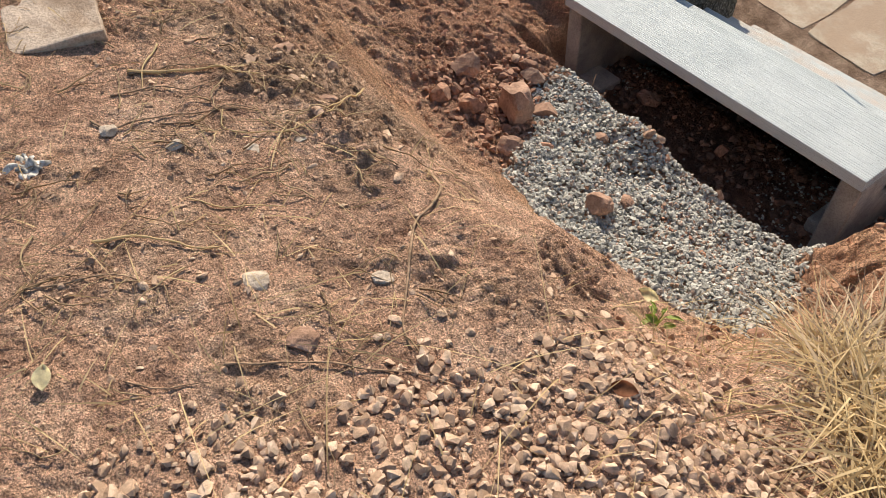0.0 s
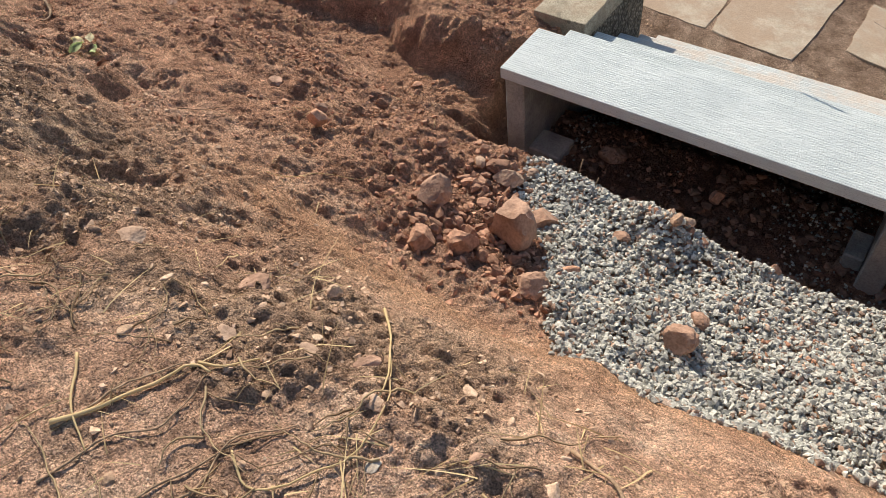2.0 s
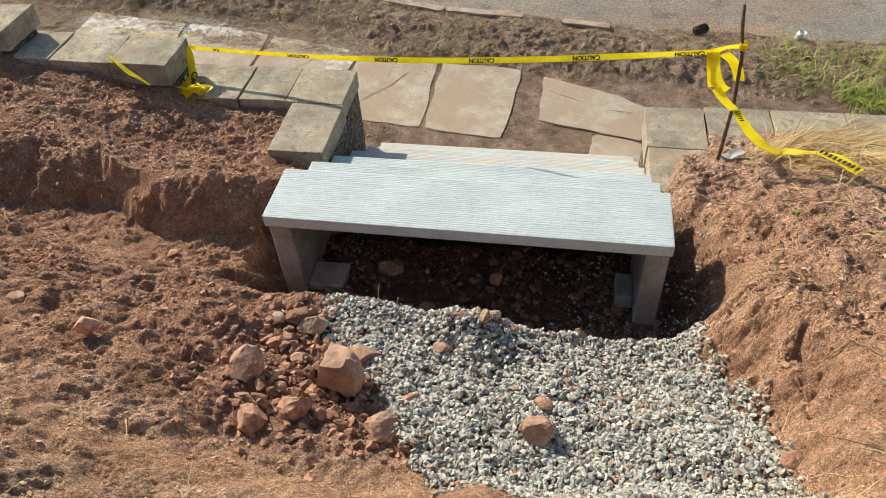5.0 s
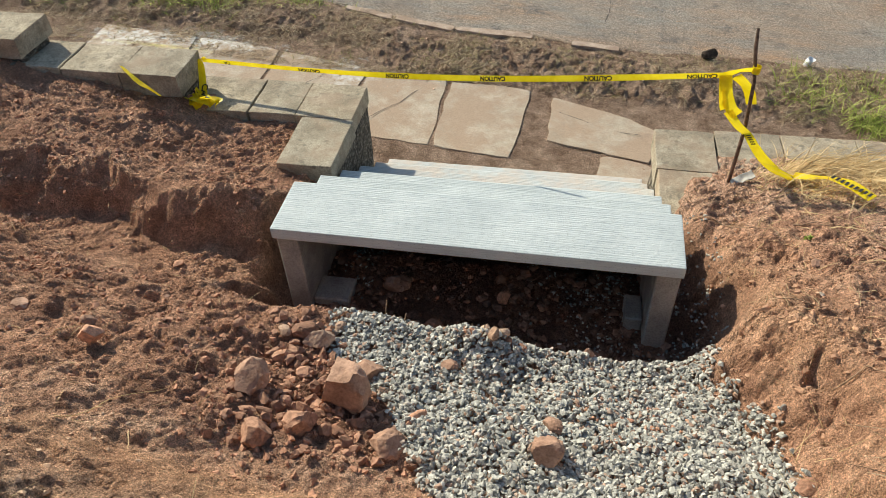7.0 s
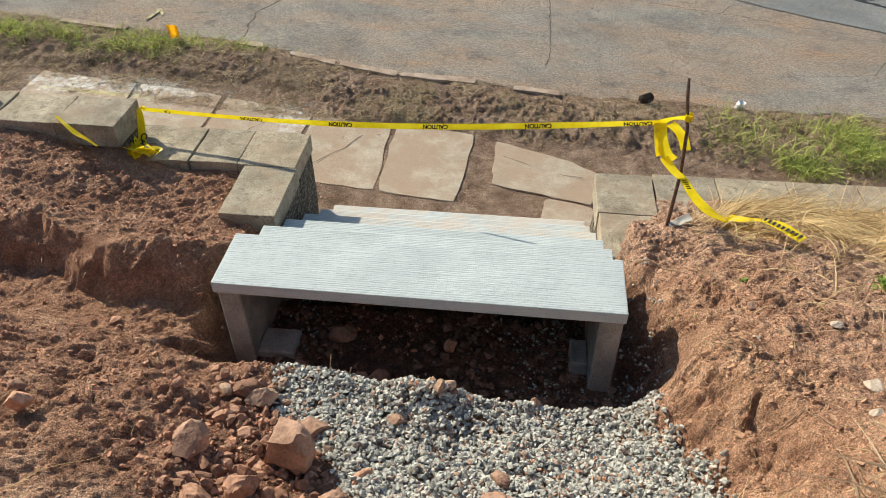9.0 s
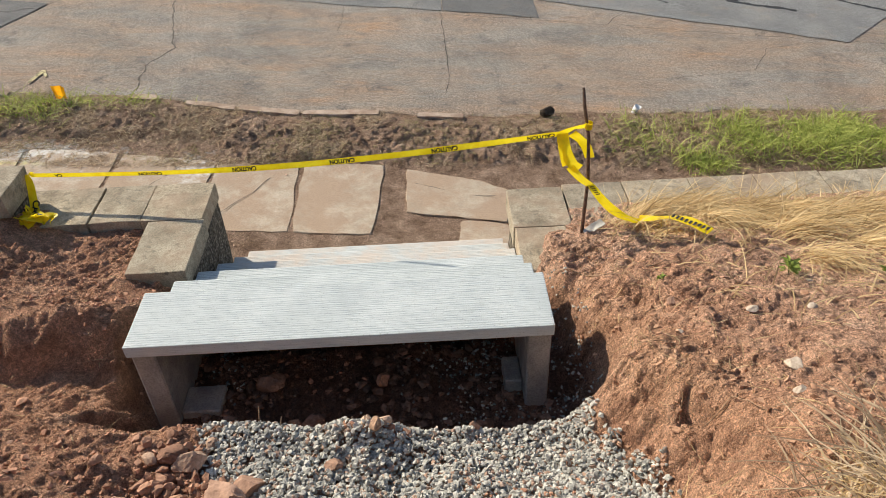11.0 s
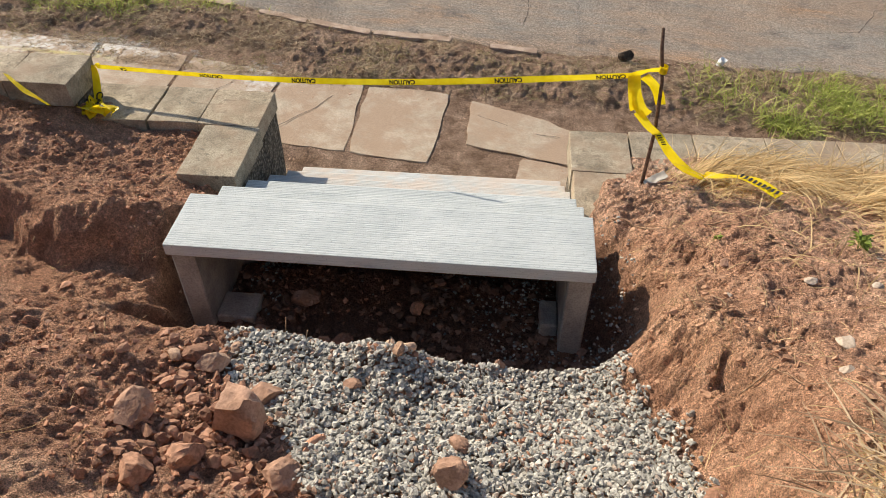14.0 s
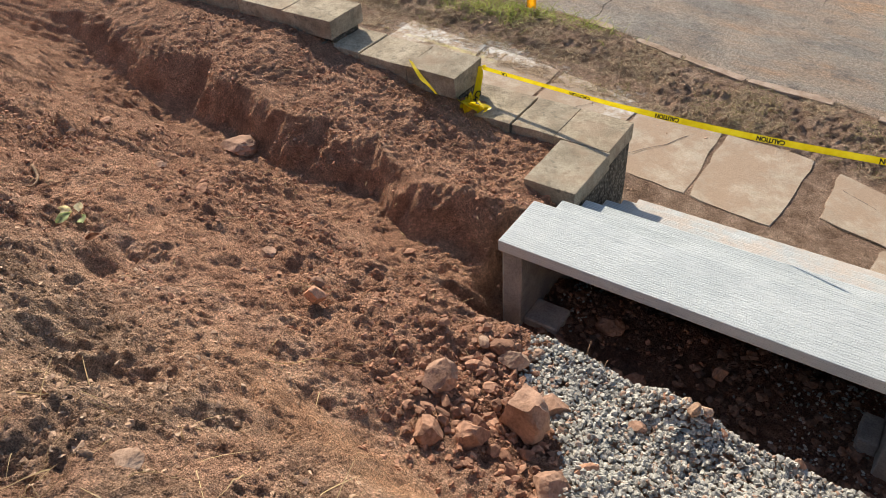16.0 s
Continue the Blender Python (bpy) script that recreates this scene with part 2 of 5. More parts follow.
# ---- materials ----
class Nodes:
    """A node material, written link by link."""

    def __init__(self, name, rough=0.9, metal=0.0):
        self.mat = bpy.data.materials.new(name)
        self.mat.use_nodes = True
        self.tree = self.mat.node_tree
        self.out = self.tree.nodes["Principled BSDF"]
        self.out.inputs["Roughness"].default_value = rough
        self.out.inputs["Metallic"].default_value = metal
        self.out.inputs["Specular IOR Level"].default_value = 0.3
        self.place = self.add("ShaderNodeTexCoord").outputs["Object"]

    def add(self, kind, attribute_name=None, data_type=None, blend_type=None):
        node = self.tree.nodes.new(kind)
        if attribute_name:
            node.attribute_name = attribute_name
        if data_type:
            node.data_type = data_type
        if blend_type:
            node.blend_type = blend_type
        return node

    def spill(self, base, colour, spots, edge):
        """Dust spilt round the spots (x, y, half length, half width), with a ragged edge."""
        for x, y, a, w in spots:
            move = self.add("ShaderNodeMapping")
            move.inputs["Location"].default_value = (-x / a, -y / w, 0)
            move.inputs["Scale"].default_value = (1 / a, 1 / w, 0)
            self.link(self.place, move.inputs["Vector"])
            far = self.add("ShaderNodeVectorMath")
            far.operation = "LENGTH"
            self.link(move.outputs[0], far.inputs[0])
            total = self.add("ShaderNodeMath")
            total.operation = "ADD"
            self.link(far.outputs["Value"], total.inputs[0])
            self.link(edge, total.inputs[1])
            base = self.mix(self.ramp(total.outputs[0], [(0.45, (0.9, 0.9, 0.9)), (1.0, (0, 0, 0))]), base, colour)
        return base

    def link(self, a, b):
        self.tree.links.new(a, b)

    def grain(self, scale, detail=4.0, rough=0.6, stretch=None):
        node = self.add("ShaderNodeTexNoise")
        node.inputs["Scale"].default_value = scale
        node.inputs["Detail"].default_value = detail
        node.inputs["Roughness"].default_value = rough
        source = self.place
        if stretch:
            turn = self.add("ShaderNodeMapping")
            turn.inputs["Scale"].default_value = stretch
            self.link(source, turn.inputs["Vector"])
            source = turn.outputs[0]
        self.link(source, node.inputs["Vector"])
        wide = self.add("ShaderNodeMapRange")
        wide.inputs["From Min"].default_value, wide.inputs["From Max"].default_value = 0.30, 0.70
        self.link(node.outputs["Fac"], wide.inputs["Value"])
        return wide.outputs[0]

    def crumbs(self, scale):
        """Height of packed crumbs, scale of them to the metre."""
        node = self.add("ShaderNodeTexVoronoi")
        node.inputs["Scale"].default_value = scale
        self.link(self.place, node.inputs["Vector"])
        turn = self.add("ShaderNodeMath")
        turn.operation = "SUBTRACT"
        turn.inputs[0].default_value = 1.0
        self.link(node.outputs["Distance"], turn.inputs[1])
        return turn.outputs[0]

    def grooves(self, scale, wander):
        """Bands across y, as a broom leaves them."""
        node = self.add("ShaderNodeTexWave")
        node.bands_direction = "Y"
        for name, value in (("Scale", scale), ("Distortion", wander), ("Detail", 3.0), ("Detail Scale", 0.5), ("Detail Roughness", 0.7)):
            node.inputs[name].default_value = value
        turn = self.add("ShaderNodeMapping")
        turn.inputs["Scale"].default_value = (0.012, 1, 1)
        self.link(self.place, turn.inputs["Vector"])
        self.link(turn.outputs[0], node.inputs["Vector"])
        return node.outputs["Fac"]

    def ramp(self, fac, stops):
        node = self.add("ShaderNodeValToRGB")
        cells = node.color_ramp.elements
        while len(cells) < len(stops):
            cells.new(0.5)
        for cell, (at, colour) in zip(cells, stops):
            cell.position, cell.color = at, (*colour, 1)
        self.link(fac, node.inputs[0])
        return node.outputs[0]

    def mix(self, fac, a, b, blend="MIX"):
        node = self.add("ShaderNodeMix", data_type="RGBA", blend_type=blend)
        for slot, value in ((0, fac), (6, a), (7, b)):
            if isinstance(value, (int, float)):
                node.inputs[slot].default_value = value
            elif isinstance(value, tuple):
                node.inputs[slot].default_value = (*value, 1)
            else:
                self.link(value, node.inputs[slot])
        return node.outputs[2]

    def colour(self, value):
        if isinstance(value, tuple):
            self.out.inputs["Base Color"].default_value = (*value, 1)
        else:
            self.link(value, self.out.inputs["Base Color"])

    def bump(self, *pairs):
        last = None
        for height, strength, distance in pairs:
            node = self.add("ShaderNodeBump")
            node.inputs["Strength"].default_value = strength
            node.inputs["Distance"].default_value = distance
            self.link(height, node.inputs["Height"])
            if last:
                self.link(last, node.inputs["Normal"])
            last = node.outputs[0]
        self.link(last, self.out.inputs["Normal"])
        return self.mat


# spilt cement dust on the pavement: x, y, half length, half width
CEMENT = ((-1.75, 2.62, 1.3, 0.34), (-0.55, 2.42, 0.30, 0.46), (-2.35, 2.55, 0.8, 0.30))


def soil_material():
    n = Nodes("soil", 0.95)
    zone = n.add("ShaderNodeAttribute", attribute_name="soil_kind")
    split = n.add("ShaderNodeSeparateColor")
    n.link(zone.outputs["Color"], split.inputs[0])
    fine, coarse, speck = n.grain(90, 5, 0.7), n.grain(7, 5, 0.65), n.grain(260, 2, 0.6)
    top = n.ramp(coarse, [(0.05, (0.46, 0.27, 0.185)), (0.5, (0.69, 0.435, 0.305)), (0.95, (0.82, 0.57, 0.42))])
    clay = n.ramp(coarse, [(0.1, (0.39, 0.205, 0.13)), (0.5, (0.56, 0.31, 0.20)), (0.9, (0.69, 0.41, 0.27))])
    sand = n.ramp(coarse, [(0.1, (0.50, 0.275, 0.165)), (0.5, (0.63, 0.37, 0.225)), (0.9, (0.74, 0.46, 0.30))])
    verge = n.ramp(coarse, [(0.1, (0.26, 0.165, 0.11)), (0.5, (0.41, 0.28, 0.20)), (0.9, (0.54, 0.39, 0.29))])
    c = n.mix(split.outputs[0], top, clay)
    c = n.mix(split.outputs[1], c, sand)
    c = n.mix(split.outputs[2], c, verge)
    rich = n.add("ShaderNodeAttribute", attribute_name="humus").outputs["Fac"]
    c = n.mix(rich, c, n.ramp(coarse, [(0.1, (0.32, 0.205, 0.14)), (0.5, (0.48, 0.315, 0.215)), (0.9, (0.61, 0.42, 0.295))]))
    c = n.spill(c, (0.74, 0.73, 0.70), CEMENT, n.grain(14, 6, 0.7))
    # dark tone for the pit's painted shade and the damp lumps
    shade_damp_soil = n.ramp(coarse, [(0.1, (0.19, 0.10, 0.068)), (0.9, (0.31, 0.175, 0.12))])
    c = n.mix(zone.outputs["Alpha"], c, shade_damp_soil)
    c = n.mix(0.6, c, n.ramp(n.grain(24, 6, 0.75), [(0.1, (0.58, 0.54, 0.52)), (0.5, (1.02, 1.02, 1.02)), (0.9, (1.25, 1.25, 1.27))]), "MULTIPLY")
    c = n.mix(0.6, c, n.ramp(fine, [(0.15, (0.38, 0.34, 0.32)), (0.8, (1.5, 1.5, 1.5))]), "MULTIPLY")
    c = n.mix(0.65, c, n.ramp(speck, [(0.15, (0.36, 0.33, 0.31)), (0.7, (1.5, 1.5, 1.5))]), "MULTIPLY")
    n.colour(c)
    return n.bump((coarse, 0.4, 0.02), (n.grain(36, 6, 0.75), 0.9, 0.014), (n.crumbs(75), 0.8, 0.013), (n.crumbs(170), 0.9, 0.007), (fine, 1.0, 0.008), (speck, 0.8, 0.004))


def stone_material(name, dark, mean, light, scale=40, tint=None):
    """Stone whose pieces differ from one another."""
    n = Nodes(name, 0.85)
    piece = n.add("ShaderNodeNewGeometry").outputs["Random Per Island"]
    base = n.ramp(piece, [(0.0, dark), (0.5, mean), (1.0, light)] if not tint else [(0.0, dark), (0.45, mean), (0.86, light), (0.93, tint)])
    g = n.grain(scale, 5, 0.7)
    n.colour(n.mix(0.6, base, n.ramp(g, [(0.3, (0.55, 0.53, 0.5)), (0.7, (1.25, 1.22, 1.2))]), "MULTIPLY"))
    return n.bump((g, 0.5, 0.004))


def concrete_material(name="brushed_concrete", dust=False):
    """Pale new concrete, brushed along its length."""
    n = Nodes(name, 0.8)
    cloud, brush, pore = n.grain(3.0, 5, 0.6), n.grain(9, 5, 0.8, (0.12, 24, 24)), n.grain(160, 2, 0.5)
    c = n.ramp(cloud, [(0.1, (0.50, 0.54, 0.55)), (0.9, (0.59, 0.625, 0.63))])
    c = n.mix(0.4, c, n.ramp(brush, [(0.10, (0.50, 0.54, 0.57)), (0.35, (1.0, 1.02, 1.02)), (0.75, (1.18, 1.18, 1.17))]), "MULTIPLY")
    fine = n.grain(30, 4, 0.8, (0.3, 15, 15))
    c = n.mix(0.6, c, n.ramp(fine, [(0.12, (0.58, 0.62, 0.65)), (0.5, (1.05, 1.05, 1.05)), (0.8, (1.12, 1.12, 1.12))]), "MULTIPLY")
    groove = n.grooves(27, 0.5)
    broken = n.ramp(n.grain(12, 6, 0.8, (0.5, 9, 9)), [(0.35, (0.95, 0.95, 0.95)), (0.65, (0.05, 0.05, 0.05))])
    c = n.mix(broken, c, n.mix(1.0, c, n.ramp(groove, [(0.02, (0.52, 0.57, 0.61)), (0.28, (1.0, 1.0, 1.0)), (0.9, (1.06, 1.06, 1.05))]), "MULTIPLY"))
    if dust:
        c = n.mix(n.ramp(n.grain(5, 6, 0.7), [(0.25, (0.1, 0.1, 0.1)), (0.7, (0.75, 0.75, 0.75))]), c, (0.62, 0.52, 0.44))
    c = n.mix(0.4, c, n.ramp(pore, [(0.06, (0.25, 0.235, 0.22)), (0.20, (1, 1, 1))]), "MULTIPLY")
    n.colour(c)
    return n.bump((groove, 0.25, 0.002), (brush, 0.4, 0.003), (fine, 0.5, 0.002), (pore, 0.4, 0.002))


def cast_material(name="cast_concrete", low=(0.30, 0.29, 0.27), high=(0.46, 0.44, 0.40)):
    n = Nodes(name, 0.85)
    cloud, pore = n.grain(5, 5, 0.65), n.grain(120, 3, 0.6)
    c = n.ramp(cloud, [(0.3, low), (0.7, high)])
    n.colour(n.mix(0.4, c, n.ramp(pore, [(0.3, (0.6, 0.58, 0.55)), (0.6, (1.1, 1.1, 1.1))]), "MULTIPLY"))
    return n.bump((cloud, 0.2, 0.01), (pore, 0.4, 0.003))


def cap_material():
    """Old cap stones: tan concrete with lichen, sand grains and dirt."""
    n = Nodes("old_cap_concrete", 0.9)
    shade = n.add("ShaderNodeObjectInfo").outputs["Random"]
    cloud, pore, spot = n.grain(6, 6, 0.7), n.grain(140, 3, 0.7), n.grain(28, 3, 0.6)
    c = n.ramp(cloud, [(0.1, (0.27, 0.23, 0.175)), (0.5, (0.42, 0.36, 0.28)), (0.9, (0.56, 0.49, 0.39))])
    c = n.mix(0.5, c, n.ramp(shade, [(0, (0.75, 0.76, 0.75)), (1, (1.12, 1.08, 1.0))]), "MULTIPLY")
    c = n.mix(0.5, c, n.ramp(pore, [(0.3, (0.5, 0.48, 0.44)), (0.65, (1.2, 1.2, 1.15))]), "MULTIPLY")
    c = n.mix(n.ramp(spot, [(0.66, (0, 0, 0)), (0.85, (0.6, 0.6, 0.6))]), c, (0.15, 0.14, 0.11))
    c = n.mix(n.ramp(n.grain(3.5, 7, 0.72), [(0.5, (0, 0, 0)), (0.8, (0.6, 0.6, 0.6))]), c, (0.40, 0.29, 0.205))
    n.colour(c)
    return n.bump((cloud, 0.4, 0.01), (pore, 0.7, 0.004))


def paving_material():
    n = Nodes("worn_paving_slab", 0.88)
    shade = n.add("ShaderNodeObjectInfo").outputs["Random"]
    cloud, pore, dirt = n.grain(6, 8, 0.75), n.grain(120, 3, 0.7), n.grain(2.2, 9, 0.75)
    c = n.ramp(cloud, [(0.1, (0.40, 0.345, 0.275)), (0.5, (0.53, 0.465, 0.38)), (0.9, (0.64, 0.57, 0.48))])
    c = n.mix(0.5, c, n.ramp(shade, [(0, (0.8, 0.78, 0.74)), (1, (1.1, 1.1, 1.08))]), "MULTIPLY")
    c = n.mix(n.ramp(dirt, [(0.22, (0.15, 0.15, 0.15)), (0.60, (0.92, 0.92, 0.92))]), c, (0.42, 0.305, 0.22))
    c = n.mix(0.35, c, n.ramp(pore, [(0.3, (0.55, 0.52, 0.5)), (0.65, (1.15, 1.15, 1.1))]), "MULTIPLY")
    edge = n.grain(14, 6, 0.7)
    c = n.spill(c, (0.74, 0.73, 0.70), CEMENT, edge)
    c = n.spill(c, (0.62, 0.55, 0.22), ((-2.05, 2.47, 0.9, 0.07),), edge)
    n.colour(c)
    return n.bump((cloud, 0.3, 0.01), (pore, 0.5, 0.003))


def road_material():
    n = Nodes("worn_road", 0.9)
    patch, stain, grit, fleck = n.grain(1.3, 10, 0.75), n.grain(1.1, 10, 0.75, (0.6, 1.8, 1)), n.grain(60, 6, 0.85), n.grain(210, 2, 0.7)
    c = n.ramp(patch, [(0.05, (0.22, 0.21, 0.20)), (0.45, (0.38, 0.355, 0.325)), (0.95, (0.54, 0.495, 0.44))])
    c = n.mix(n.ramp(stain, [(0.30, (0.05, 0.05, 0.05)), (0.75, (0.75, 0.75, 0.75))]), c, (0.53, 0.385, 0.28))
    c = n.mix(n.ramp(n.grain(0.9, 8, 0.7, (0.7, 2.2, 1)), [(0.66, (0, 0, 0)), (0.95, (0.7, 0.7, 0.7))]), c, (0.60, 0.375, 0.225))
    c = n.mix(n.ramp(n.grain(3.1, 9, 0.8), [(0.62, (0, 0, 0)), (0.9, (0.7, 0.7, 0.7))]), c, (0.18, 0.17, 0.17))
    c = n.mix(0.8, c, n.ramp(grit, [(0.25, (0.42, 0.41, 0.40)), (0.7, (1.45, 1.43, 1.4))]), "MULTIPLY")
    c = n.mix(0.7, c, n.ramp(fleck, [(0.2, (0.35, 0.34, 0.33)), (0.75, (1.5, 1.5, 1.5))]), "MULTIPLY")
    n.colour(c)
    return n.bump((patch, 0.2, 0.02), (grit, 0.9, 0.010), (fleck, 0.8, 0.004))


def asphalt_material(name, low, high):
    """Asphalt with pale chips and dusty clouds."""
    n = Nodes(name, 0.88)
    cloud, grit, fleck = n.grain(1.6, 9, 0.75), n.grain(75, 5, 0.8), n.grain(240, 2, 0.7)
    c = n.ramp(cloud, [(0.1, low), (0.9, high)])
    c = n.mix(n.ramp(n.grain(2.4, 8, 0.75), [(0.6, (0, 0, 0)), (0.95, (0.5, 0.5, 0.5))]), c, (0.40, 0.32, 0.25))
    c = n.mix(0.7, c, n.ramp(grit, [(0.25, (0.45, 0.45, 0.45)), (0.7, (1.4, 1.4, 1.4))]), "MULTIPLY")
    c = n.mix(0.6, c, n.ramp(fleck, [(0.2, (0.4, 0.4, 0.4)), (0.75, (1.5, 1.5, 1.5))]), "MULTIPLY")
    n.colour(c)
    return n.bump((grit, 0.9, 0.008), (fleck, 0.7, 0.003))


def plain_material(name, colour, rough=0.6, spread=0.25, scale=30, metal=0.0):
    n = Nodes(name, rough, metal)
    g = n.grain(scale, 4, 0.6)
    n.colour(n.mix(1.0, colour, n.ramp(g, [(0.25, (1 - spread,) * 3), (0.75, (1 + spread,) * 3)]), "MULTIPLY"))
    return n.bump((g, 0.25, 0.003))


def see_light(n, colour, share):
    """Lets a share of the light through a thin sheet."""
    thin = n.add("ShaderNodeBsdfTranslucent")
    blend = n.add("ShaderNodeMixShader")
    blend.inputs[0].default_value = share
    if isinstance(colour, tuple):
        thin.inputs["Color"].default_value = (*colour, 1)
    else:
        n.link(colour, thin.inputs["Color"])
    n.link(n.out.outputs[0], blend.inputs[1])
    n.link(thin.outputs[0], blend.inputs[2])
    n.link(blend.outputs[0], n.tree.nodes["Material Output"].inputs["Surface"])
    return n.mat


def blade_material(name, dark, light):
    n = Nodes(name, 0.75)
    piece = n.add("ShaderNodeNewGeometry").outputs["Random Per Island"]
    c = n.ramp(piece, [(0, dark), (1, light)])
    n.colour(c)
    return see_light(n, c, 0.35)


def tape_material(name, low, high):
    n = Nodes(name, 0.35)
    g = n.grain(14, 4, 0.6)
    c = n.ramp(g, [(0.2, low), (0.8, high)])
    n.colour(c)
    n.bump((g, 0.3, 0.01))
    return see_light(n, c, 0.5)


def rubble_material():
    """Old broken concrete with its dark stones laid bare."""
    n = Nodes("rubble_wall", 0.92)
    stones, cloud, pore = n.crumbs(55), n.grain(8, 5, 0.7), n.grain(130, 3, 0.7)
    c = n.ramp(stones, [(0.35, (0.11, 0.095, 0.075)), (0.75, (0.27, 0.235, 0.19)), (0.95, (0.38, 0.34, 0.285))])
    c = n.mix(0.6, c, n.ramp(cloud, [(0.2, (0.55, 0.54, 0.52)), (0.8, (1.3, 1.28, 1.25))]), "MULTIPLY")
    c = n.mix(0.5, c, n.ramp(pore, [(0.2, (0.5, 0.48, 0.45)), (0.7, (1.3, 1.3, 1.3))]), "MULTIPLY")
    n.colour(c)
    return n.bump((cloud, 0.5, 0.02), (stones, 1.0, 0.02), (pore, 0.6, 0.004))


SOIL = soil_material()
CLOD = stone_material("clay_clod", (0.33, 0.17, 0.11), (0.47, 0.25, 0.16), (0.60, 0.335, 0.22), 60)
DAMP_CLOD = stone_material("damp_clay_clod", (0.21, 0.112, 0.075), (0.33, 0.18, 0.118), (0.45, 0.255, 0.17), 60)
DIRT_CLOD = stone_material("topsoil_clod", (0.34, 0.215, 0.145), (0.52, 0.35, 0.24), (0.70, 0.49, 0.35), 60)
GRAVEL = stone_material("grey_gravel", (0.25, 0.25, 0.235), (0.45, 0.445, 0.405), (0.62, 0.605, 0.55), 90, (0.40, 0.27, 0.20))
PEBBLE = stone_material("tan_pebble", (0.36, 0.235, 0.155), (0.54, 0.375, 0.265), (0.70, 0.53, 0.395), 50)
ROCK = cast_material("tan_rock", (0.29, 0.17, 0.115), (0.51, 0.32, 0.23))
DUSTY_ROCK = cast_material("dusty_rock", (0.36, 0.235, 0.165), (0.55, 0.385, 0.28))
PALE_ROCK = cast_material("pale_rock", (0.46, 0.37, 0.29), (0.64, 0.54, 0.44))
STEP = concrete_material()
DUSTY_STEP = concrete_material("dusty_brushed_concrete", True)
CAST = cast_material()
CAP = cap_material()
WALL = rubble_material()
PAVE = paving_material()
KERB = cast_material("red_kerb_concrete", (0.33, 0.235, 0.175), (0.50, 0.39, 0.31))
ROAD = road_material()
TAPE = tape_material("yellow_tape", (0.80, 0.62, 0.01), (0.92, 0.76, 0.03))
INK = plain_material("black_print", (0.015, 0.015, 0.015), 0.4, 0.1)
RUST = plain_material("rusty_bar", (0.13, 0.075, 0.05), 0.8, 0.4, 60)
ROOT = plain_material("dry_root", (0.33, 0.22, 0.14), 0.9, 0.35, 60)
STRAW = blade_material("straw", (0.42, 0.29, 0.14), (0.84, 0.66, 0.38))
GREEN = blade_material("green_grass", (0.22, 0.28, 0.05), (0.64, 0.66, 0.20))
THATCH = blade_material("dead_grass", (0.17, 0.11, 0.07), (0.76, 0.61, 0.42))
OLIVE = blade_material("fading_grass", (0.17, 0.16, 0.06), (0.50, 0.42, 0.20))


# ---- mesh helpers ----
def mesh_object(name, verts, faces, material, parent=None, smooth=False):
    me = bpy.data.meshes.new(name)
    me.from_pydata([tuple(map(float, v)) for v in verts], [], [tuple(map(int, f)) for f in faces])
    me.materials.append(material)
    if smooth:
        me.shade_smooth()
    ob = new(name, me)
    if parent:
        ob.parent = parent
    return ob


def part(name, bm, material, parent=None, label="", smooth=False):
    me = bpy.data.meshes.new(name)
    bm.to_mesh(me)
    bm.free()
    me.materials.append(material)
    if smooth:
        me.shade_smooth()
    ob = new(name, me)
    if parent:
        ob.parent = parent
    return tagged(ob, label)


def box(x0, x1, y0, y1, z0, z1, bevel=0.008, segments=2, rough=0.0, cuts=0, seed=0):
    bm = bmesh.new()
    bmesh.ops.create_cube(bm, size=1)
    for v in bm.verts:
        v.co = Vector(((x0 + x1) / 2 + v.co.x * (x1 - x0), (y0 + y1) / 2 + v.co.y * (y1 - y0), (z0 + z1) / 2 + v.co.z * (z1 - z0)))
    if bevel:
        bmesh.ops.bevel(bm, geom=list(bm.edges), offset=bevel, segments=segments, affect="EDGES", profile=0.6)
    if cuts:
        bmesh.ops.subdivide_edges(bm, edges=list(bm.edges), cuts=cuts, use_grid_fill=True)
    if rough:
        for v in bm.verts:
            v.co += Vector(noise.noise_vector(v.co * 9 + Vector((seed, 0, 0)))) * rough + Vector(noise.noise_vector(v.co * 40)) * rough * 0.4
    return bm


def unit_stone(seed, level=1, jitter=0.22, cut=6, low=0.45):
    """A lump of radius 1: an icosphere pushed about and cut flat here and there."""
    r = random.Random(seed)
    bm = bmesh.new()
    bmesh.ops.create_icosphere(bm, subdivisions=level, radius=1)
    planes = [(Vector((r.uniform(-1, 1), r.uniform(-1, 1), r.uniform(-1, 1))).normalized(), r.uniform(low, low + 0.32)) for _ in range(cut)]
    for v in bm.verts:
        v.co *= 1 + r.uniform(-jitter, jitter)
        v.co += Vector(noise.noise_vector(v.co * 1.3 + Vector((seed * 3.7, 0, 0)))) * jitter
        for way, far in planes:
            over = v.co.dot(way) - far
            if over > 0:
                v.co -= way * over
    verts = np.array([v.co[:] for v in bm.verts])
    faces = np.array([[v.index for v in f.verts] for f in bm.faces])
    bm.free()
    return verts, faces


